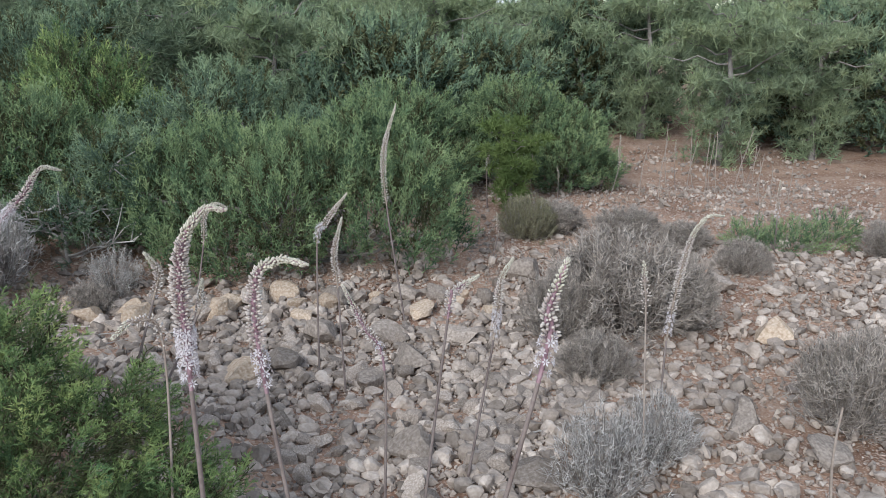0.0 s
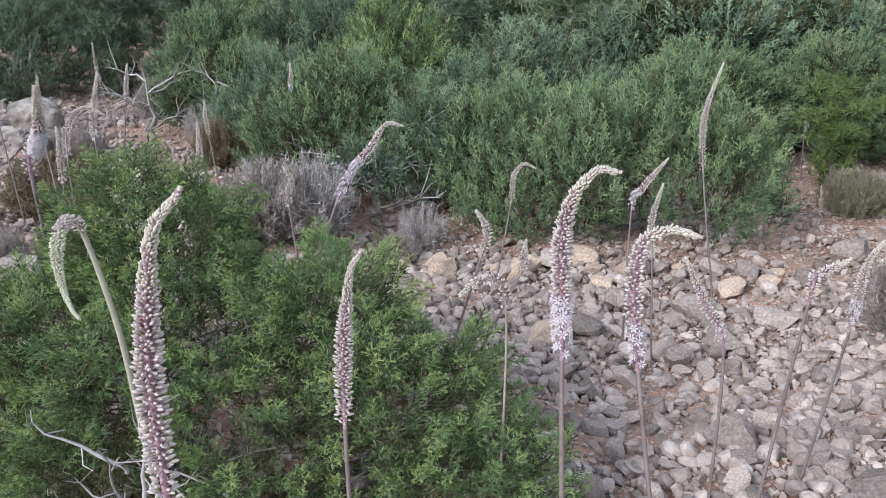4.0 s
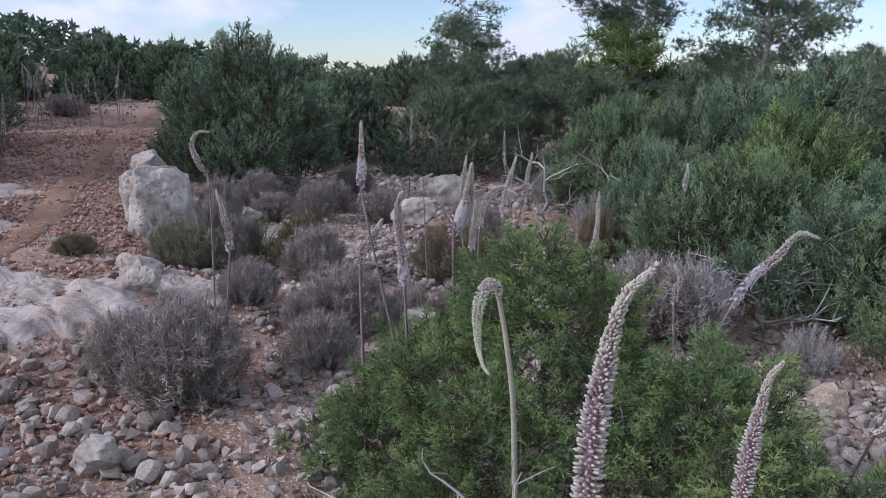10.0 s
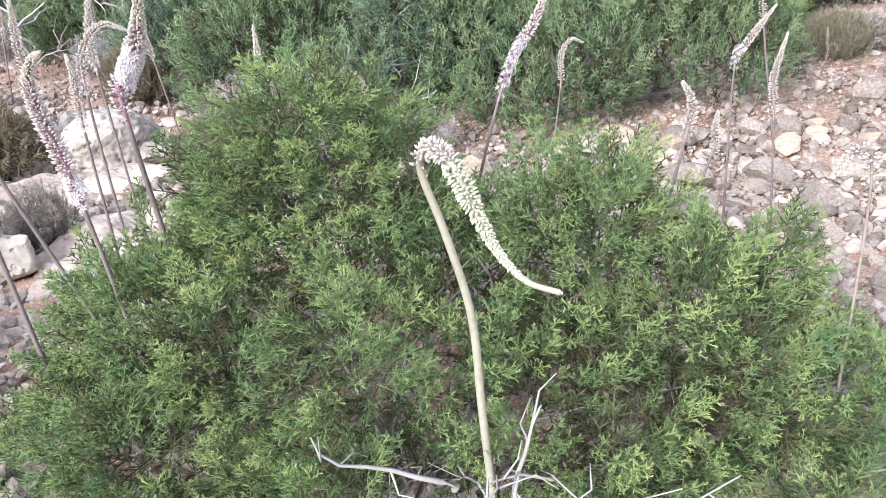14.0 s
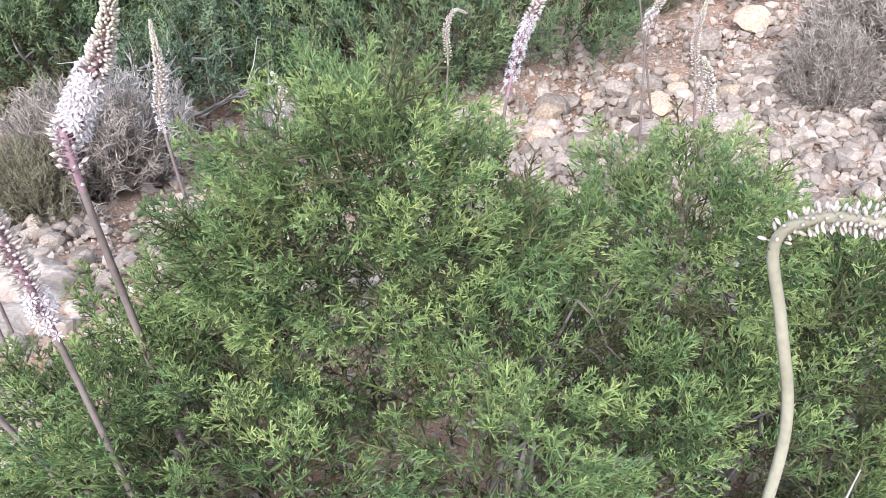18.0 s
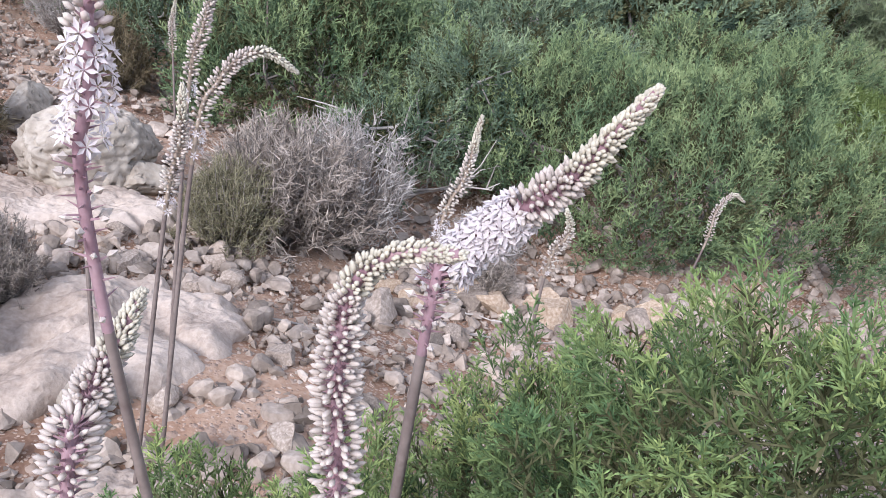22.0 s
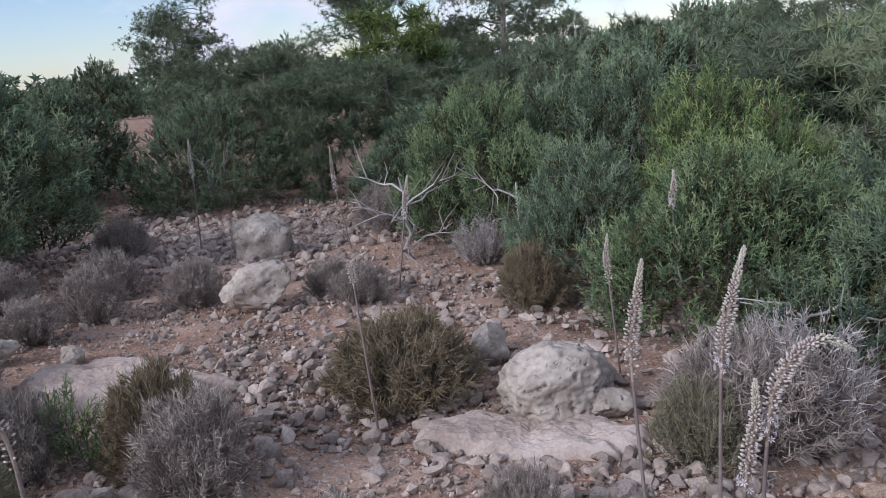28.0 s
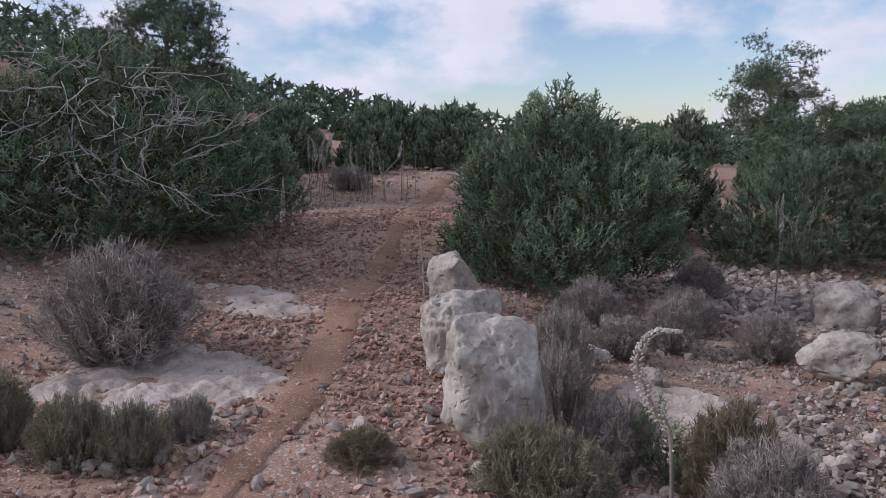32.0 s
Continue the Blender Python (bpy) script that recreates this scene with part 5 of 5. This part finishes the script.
squill(-2.79, 2.70, (-2.75, 2.70, 0.82), (-2.73, 2.70, 0.96), (-2.73, 2.70, 1.06), open_part=0.15, label=UPRIGHT)
squill(-2.24, 2.94, (-2.26, 2.94, 0.76), (-2.23, 2.94, 0.92), (-2.22, 2.94, 1.05), open_part=0.2, label=PINK)
squill(-1.96, 3.24, (-1.985, 3.20, 0.62), (-1.955, 3.19, 0.75), (-1.976, 3.173, 0.815), open_part=0.1, sparse=0.8, label=HOOK)
squill(-2.23, 2.12, (-2.245, 2.10, 1.00), (-2.235, 2.12, 1.09), (-2.19, 2.11, 1.155), (-2.145, 2.08, 1.22), (-2.10, 2.045, 1.316), fat=1.45, open_part=0.3, spent=0.25, near=True, label="stout pink sea squill bent over, open flowers on the bend")
squill(-8.17, 6.95, (-8.15, 6.98, 0.82), (-8.15, 6.98, 1.05), (-8.14, 6.99, 1.21), open_part=0.3, fat=1.6, far=True, label=UPRIGHT)
squill(-5.43, 6.00, (-5.37, 6.08, 0.63), (-5.35, 6.10, 0.79), (-5.33, 6.12, 0.94), open_part=0.2, fat=1.3, label=UPRIGHT)
squill(-4.36, 3.87, (-4.38, 3.85, 0.83), (-4.38, 3.86, 0.93), (-4.34, 3.90, 0.97), open_part=0.0, label=HOOK)
squill(-6.59, 7.21, (-6.66, 7.18, 0.62), (-6.67, 7.17, 0.85), (-6.67, 7.17, 1.05), open_part=0.4, fat=1.6, far=True, label=LEAN_LABEL)
squill(-9.69, 2.48, (-9.65, 2.54, 1.05), (-9.64, 2.56, 1.29), (-9.64, 2.57, 1.49), open_part=0.4, fat=1.6, far=True, label=UPRIGHT)
squill(-15.51, 4.52, (-15.47, 4.60, 1.50), (-15.46, 4.62, 1.72), (-15.42, 4.70, 1.94), open_part=0.3, fat=2.0, far=True, label=HOOK)
squill(-15.60, 4.41, (-15.53, 4.54, 1.50), (-15.53, 4.54, 1.77), (-15.58, 4.45, 1.97), open_part=0.3, fat=2.0, far=True, label=HOOK)
squill(-17.11, 6.19, (-17.10, 6.20, 1.39), (-17.09, 6.21, 1.57), (-17.09, 6.21, 1.74), open_part=0.3, fat=2.0, far=True, label=UPRIGHT)
squill(-16.47, 6.00, (-16.30, 6.31, 1.52), (-16.28, 6.36, 1.68), (-16.26, 6.39, 1.85), open_part=0.3, fat=2.0, far=True, label=UPRIGHT)


# ---- dead wood and dry stalks ----
def snag(x, y, tall, spread, seed, label="bleached leafless dead juniper with bare branches"):
    """A small dead tree: a trunk and bare forking limbs, each a part."""
    rng = np.random.default_rng(seed)
    e = new("dead_tree")
    e.matrix_basis = pose(x, y, float(lie(x, y)) - 0.03)
    trunk = np.stack([rng.normal(size=7) * 0.02 * tall, rng.normal(size=7) * 0.02 * tall, np.linspace(0, tall, 7)], -1)
    part("trunk", mesh_of("trunk", *tube(trunk, np.linspace(0.028, 0.006, 7) * tall / 0.8, 6), DEADWOOD, True), e)
    for k in range(9):
        h = Heap()
        i = 1 + k % 5
        a = k * 2.4 + rng.uniform(-0.4, 0.4)
        end = trunk[i] + np.array((math.cos(a), math.sin(a), rng.uniform(-0.1, 0.55))) * spread * rng.uniform(0.55, 1.0)
        p = np.linspace(trunk[i], end, 7) + np.concatenate([[np.zeros(3)], rng.normal(size=(6, 3)) * 0.03 * spread])
        h.add(*tube(p, np.linspace(0.011, 0.003, 7), 5))
        for j in (2, 3, 4, 4, 5, 5):
            q = p[j] + rng.normal(size=3) * 0.20 * spread + (end - trunk[i]) * 0.22 + (0, 0, 0.05)
            m = (p[j] + q) / 2 + rng.normal(size=3) * 0.02
            h.add(*tube(np.array([p[j], m, q]), (0.005, 0.0035, 0.0015), 4))
        part("limb", h.mesh("limb", DEADWOOD, True), e)
    return tagged(e, label, "dead tree")


snag(-5.82, 6.92, 0.75, 0.62, 3)
snag(-4.85, 7.0, 0.7, 0.6, 5, "bare grey branches of a dying juniper")
snag(-2.55, 5.35, 0.55, 0.55, 7, "bare grey branches of a dying juniper")


def dry_stalk(x, y, tall, lean, turn, label="thin dry flower stalk of last year"):
    p = np.linspace((0, 0, -0.02), (math.cos(turn) * lean, math.sin(turn) * lean, tall), 9)
    p[:, 0] += 0.012 * np.sin(np.linspace(0, 5, 9) + x)
    ob = new("dry_stalk", mesh_of("dry_stalk", *tube(p, np.linspace(0.0065, 0.0035, 9), 5), STALK_DRY, True))
    ob.matrix_basis = pose(x, y, float(lie(x, y)))
    return tagged(ob, label, "dry stalk", "dry stalks")


stalk_rng = np.random.default_rng(31)
for k in range(12):
    dry_stalk(-14.5 + 0.9 * stalk_rng.random(), 3.7 + 2.0 * stalk_rng.random(), stalk_rng.uniform(0.45, 0.95), stalk_rng.uniform(0, 0.2), stalk_rng.uniform(0, 6.3))
for k in range(16):
    x, y, n, lean = -14.6 + 1.0 * stalk_rng.random(), 3.9 + 0.10 * k + 0.1 * stalk_rng.random(), stalk_rng.uniform(0.5, 1.05), stalk_rng.normal() * 0.10
    z = float(lie(x, y))
    squill(x, y, (x, y + lean * 0.6, z + n * 0.62), (x, y + lean * 0.8, z + n * 0.82), (x, y + lean * 1.3, z + n), open_part=0.1, spent=0.2, fat=1.5, sparse=0.8, far=True, dry=k % 3 == 1, label="pale sea squill at the far end of the path")
for k in range(11):
    dry_stalk(2.5 + 0.95 * stalk_rng.random(), 8.2 + 0.9 * stalk_rng.random(), stalk_rng.uniform(0.35, 0.75), stalk_rng.uniform(0, 0.15), stalk_rng.uniform(0, 6.3))
for x, y, tall in ((-7.3, 2.9, 0.72), (-10.2, 2.45, 0.7), (-10.0, 2.2, 0.9), (-7.6, 9.2, 0.8), (2.2, 8.1, 0.6), (2.05, 8.3, 0.5), (3.1, 7.7, 0.45), (3.25, 7.8, 0.4), (3.4, 7.75, 0.4), (1.3, 2.3, 0.55)):
    dry_stalk(x, y, tall, 0.06, x * 3)


def stick(x, y, length, turn, seed):
    rng = np.random.default_rng(seed)
    c, s = math.cos(radians(turn)), math.sin(radians(turn))
    p = np.array([(c * u, s * u, 0) for u in np.linspace(-0.5, 0.5, 9) * length]) + rng.normal(size=(9, 3)) * (0.008, 0.008, 0.002)
    p[:, 2] = lie(x + p[:, 0], y + p[:, 1]) - float(lie(x, y)) + 0.016 + 0.006 * rng.random(9)
    ob = new("fallen_stick", mesh_of("fallen_stick", *tube(p, np.linspace(0.006, 0.0025, 9), 5), DEADWOOD, True))
    ob.matrix_basis = pose(x, y, float(lie(x, y)))
    return tagged(ob, "bleached fallen stick lying on the soil", "stick")


for k, (x, y, n, a) in enumerate(((-3.62, 3.62, 0.55, -38), (-3.35, 3.50, 0.35, -20), (-0.55, 2.05, 0.45, -30), (-0.3, 2.2, 0.4, -55), (-1.9, 4.15, 0.5, 15), (-1.6, 4.25, 0.4, -20), (-1.75, 4.0, 0.35, 40), (-2.1, 4.3, 0.4, -5), (0.5, 3.1, 0.4, 20), (-2.6, 3.6, 0.4, 10))):
    stick(x, y, n, a, 60 + k)


# ---- loose stones and gravel ----
def stone_shape(seed, level):
    rng = np.random.default_rng(seed)
    v, f = ball(level)
    v = np.sign(v) * np.abs(v) ** 0.85
    for _ in range(12):
        n = rng.normal(size=3)
        n /= np.linalg.norm(n)
        over = np.maximum(v @ n - rng.uniform(0.46, 0.74), 0)
        v = v - over[:, None] * n
    v = v * (1 + 0.12 * hills(v, 1.3, seed)[:, None] + (0.04 * hills(v, 4.0, seed)[:, None] if level > 1 else 0))
    return v * (1, rng.uniform(0.68, 0.95), rng.uniform(0.52, 0.78)), f


stone_rng = np.random.default_rng(90)
SHAPES = [stone_shape(k, 1) for k in range(9)]
ROUNDED = [stone_shape(k, 2) for k in range(9)]
CHIPS = [stone_shape(20 + k, 0) for k in range(9)]
GRAINS = [(EGG_V * (1.3, 1.0, 0.8) + np.random.default_rng(k).normal(size=EGG_V.shape) * 0.14, EGG_F) for k in range(9)]


def stoniness(x, y):
    """How thickly loose stones lie: thickest on the old wall's rubble."""
    rubble = np.exp(-(((x + 0.3) / 1.6) ** 2 + ((y - 3.2) / 1.15) ** 2)) * 1.5
    row = np.exp(-(((y - 4.72 - 0.16 * (x + 0.6)) / 0.35) ** 2)) * (np.abs(x + 0.9) < 1.8) * 0.9
    left = np.exp(-(((x + 3.0) / 1.0) ** 2 + ((y - 1.4) / 0.7) ** 2)) * 0.3
    strewn = np.exp(-(((x + 4.2) / 1.6) ** 2 + ((y - 3.4) / 1.6) ** 2)) * 0.25 + np.exp(-(((x + 8.2) / 1.8) ** 2 + ((y - 7.2) / 1.5) ** 2)) * 1.3
    strewn = strewn + np.exp(-(((x + 3.1) / 0.9) ** 2 + ((y - 2.7) / 1.1) ** 2)) * 0.5
    right = np.exp(-(((x - 2.3) / 1.4) ** 2 + ((y - 4.6) / 1.5) ** 2)) * 0.6
    trodden = 0.25 * np.exp(-((np.min(np.hypot(trail_points[:, 0] - x[..., None], trail_points[:, 1] - y[..., None]), -1) / 0.9) ** 2)) * 0.45
    return np.clip(trodden + rubble + row + left + strewn + right + 0.26, 0, 1.6)


def scatter(count, low, high, power, region, bias, beside=False):
    """Places and sizes of stones: many small, few large."""
    x0, x1, y0, y1 = region
    x, y = stone_rng.uniform(x0, x1, count * 5), stone_rng.uniform(y0, y1, count * 5)
    patch = np.array([noise.noise(Vector((a * 0.9, b * 0.9, 5))) for a, b in zip(x, y)])
    want = stoniness(x, y) ** bias * np.clip(0.9 + 0.9 * patch, 0.1, 2)
    d = np.min(np.hypot(trail_points[None, :, 0] - x[:, None], trail_points[None, :, 1] - y[:, None]), 1)
    want = np.where(d < 0.13, 0.25 * want, want)
    want = np.where(d < 1.5, want * 2.5, 0) if beside else np.where((d < 1.0) & (x < -5), 0.35 * want, want)
    for bx, by, n, w, a in SLABS:
        u, v = (x - bx) * math.cos(a) + (y - by) * math.sin(a), (y - by) * math.cos(a) - (x - bx) * math.sin(a)
        want = np.where((u / n * 2) ** 2 + (v / w * 2) ** 2 < 0.9, (0.18 if high < 0.04 else 0.03) * want, want)
    keep = stone_rng.random(len(x)) < want / 1.8
    x, y = x[keep][:count], y[keep][:count]
    return x, y, low + (high - low) * stone_rng.random(len(x)) ** power


def settle(x, y, s, sink=0.3):
    k = len(x)
    way = stone_rng.normal(size=(k, 3)) * 0.35 + (0, 0, 1)
    z = lie(x, y) + s * (0.62 - sink)
    return frames(np.stack([x, y, z], -1), way, s, rng=stone_rng)


def strew(name, count, low, high, power, region, shapes, mat, label, bias=1.0, pull=0):
    x, y, s = scatter(count, low, high, power, region, bias, mat is RED_STONE)
    m = settle(x, y, s)
    kind = stone_rng.integers(0, len(shapes), len(x))
    single = np.zeros(len(x), bool)
    if pull:
        inside = np.flatnonzero((np.abs(x + 1.6) < 2.6) & (np.abs(y - 2.6) < 1.7))
        single[inside[np.argsort(-s[inside])[:pull]]] = True
        meshes = [mesh_of("stone", *stone_shape(k, 3), mat) for k in range(len(shapes))]
        for i in np.flatnonzero(single):
            part("stone", meshes[kind[i]], ground, at=Matrix(m[i].tolist()))
    h = Heap()
    for k, (v, f) in enumerate(shapes):
        big = s > 0.042 if shapes is SHAPES else s < 0
        h.many(v, f, m[(kind == k) & ~single & ~big])
        h.many(*ROUNDED[k], m[(kind == k) & ~single & big])
    return tagged(new(name, h.mesh(name, mat)), label, "stones", kind="stuff")


def wall_stone(x, y, size, seed, mat=None):
    """One of the larger stones, left of a tumbled wall."""
    ob = new("stone", mesh_of("stone", *stone_shape(100 + seed, 3), mat or STONE))
    ob.matrix_basis = pose(x, y, float(lie(x, y)) + size * 0.34, 0, 0, seed * 47.0) @ Matrix.Diagonal((size, size, size, 1))
    return tagged(ob, "large rounded stone from a tumbled dry wall", "stone", "tumbled wall stones")


wall_rng = np.random.default_rng(12)
WALL_LINE = np.array([(-2.55, 4.05), (-2.1, 4.48), (-1.3, 4.55), (-0.3, 4.85), (0.35, 4.95)])
for k, (x, y) in enumerate(along(WALL_LINE, 34)):
    wall_stone(x + wall_rng.normal() * 0.05, y + wall_rng.normal() * 0.13, wall_rng.uniform(0.06, 0.135), k, OCHRE_STONE if k % 5 in (0, 1, 3) else STONE)
for k, (x, y, n) in enumerate(((-0.31, 3.70, 0.12), (-0.03, 2.88, 0.13), (0.42, 2.72, 0.12), (1.96, 4.39, 0.15), (1.37, 3.22, 0.12), (-0.62, 4.25, 0.17), (-0.28, 4.30, 0.15), (-0.92, 3.62, 0.13), (-0.78, 3.85, 0.14), (-0.12, 3.95, 0.13), (0.15, 4.3, 0.12), (0.9, 2.35, 0.12), (1.6, 2.9, 0.11), (1.25, 2.45, 0.13), (0.62, 5.45, 0.16), (1.1, 5.75, 0.17), (1.9, 5.2, 0.14))):
    wall_stone(x, y, n, 40 + k, OCHRE_STONE if k % 4 == 3 else STONE)



strew("loose_stones", 16000, 0.014, 0.066, 2.6, (-6.0, 3.6, 0.4, 6.6), SHAPES, STONE, "loose pale limestone rubble on red soil", 1.0, 290)
strew("path_stones", 17000, 0.009, 0.036, 2.2, (-12.5, -3.0, -0.6, 6.6), CHIPS, RED_STONE, "broken reddish stones beside the footpath", 0.1)
strew("small_stones", 58000, 0.008, 0.030, 1.7, (-9.5, 4.2, -0.4, 9.0), GRAINS, STONE, "small broken limestone pieces over the soil", 0.6)
strew("gravel", 22000, 0.005, 0.014, 1.3, (-7.5, 3.2, -0.2, 6.0), GRAINS, GRAVEL, "reddish-grey gravel over the soil", 0.15)
strew("rubble", 2600, 0.018, 0.085, 2.4, (-11.0, -6.3, 5.6, 9.6), SHAPES, STONE, "pale limestone rubble on a clearing between junipers", 1.3)
strew("far_stones", 22000, 0.014, 0.060, 2.2, (-18, 5, 0.0, 12.0), GRAINS, STONE, "stones strewn over distant bare ground", 0.4)
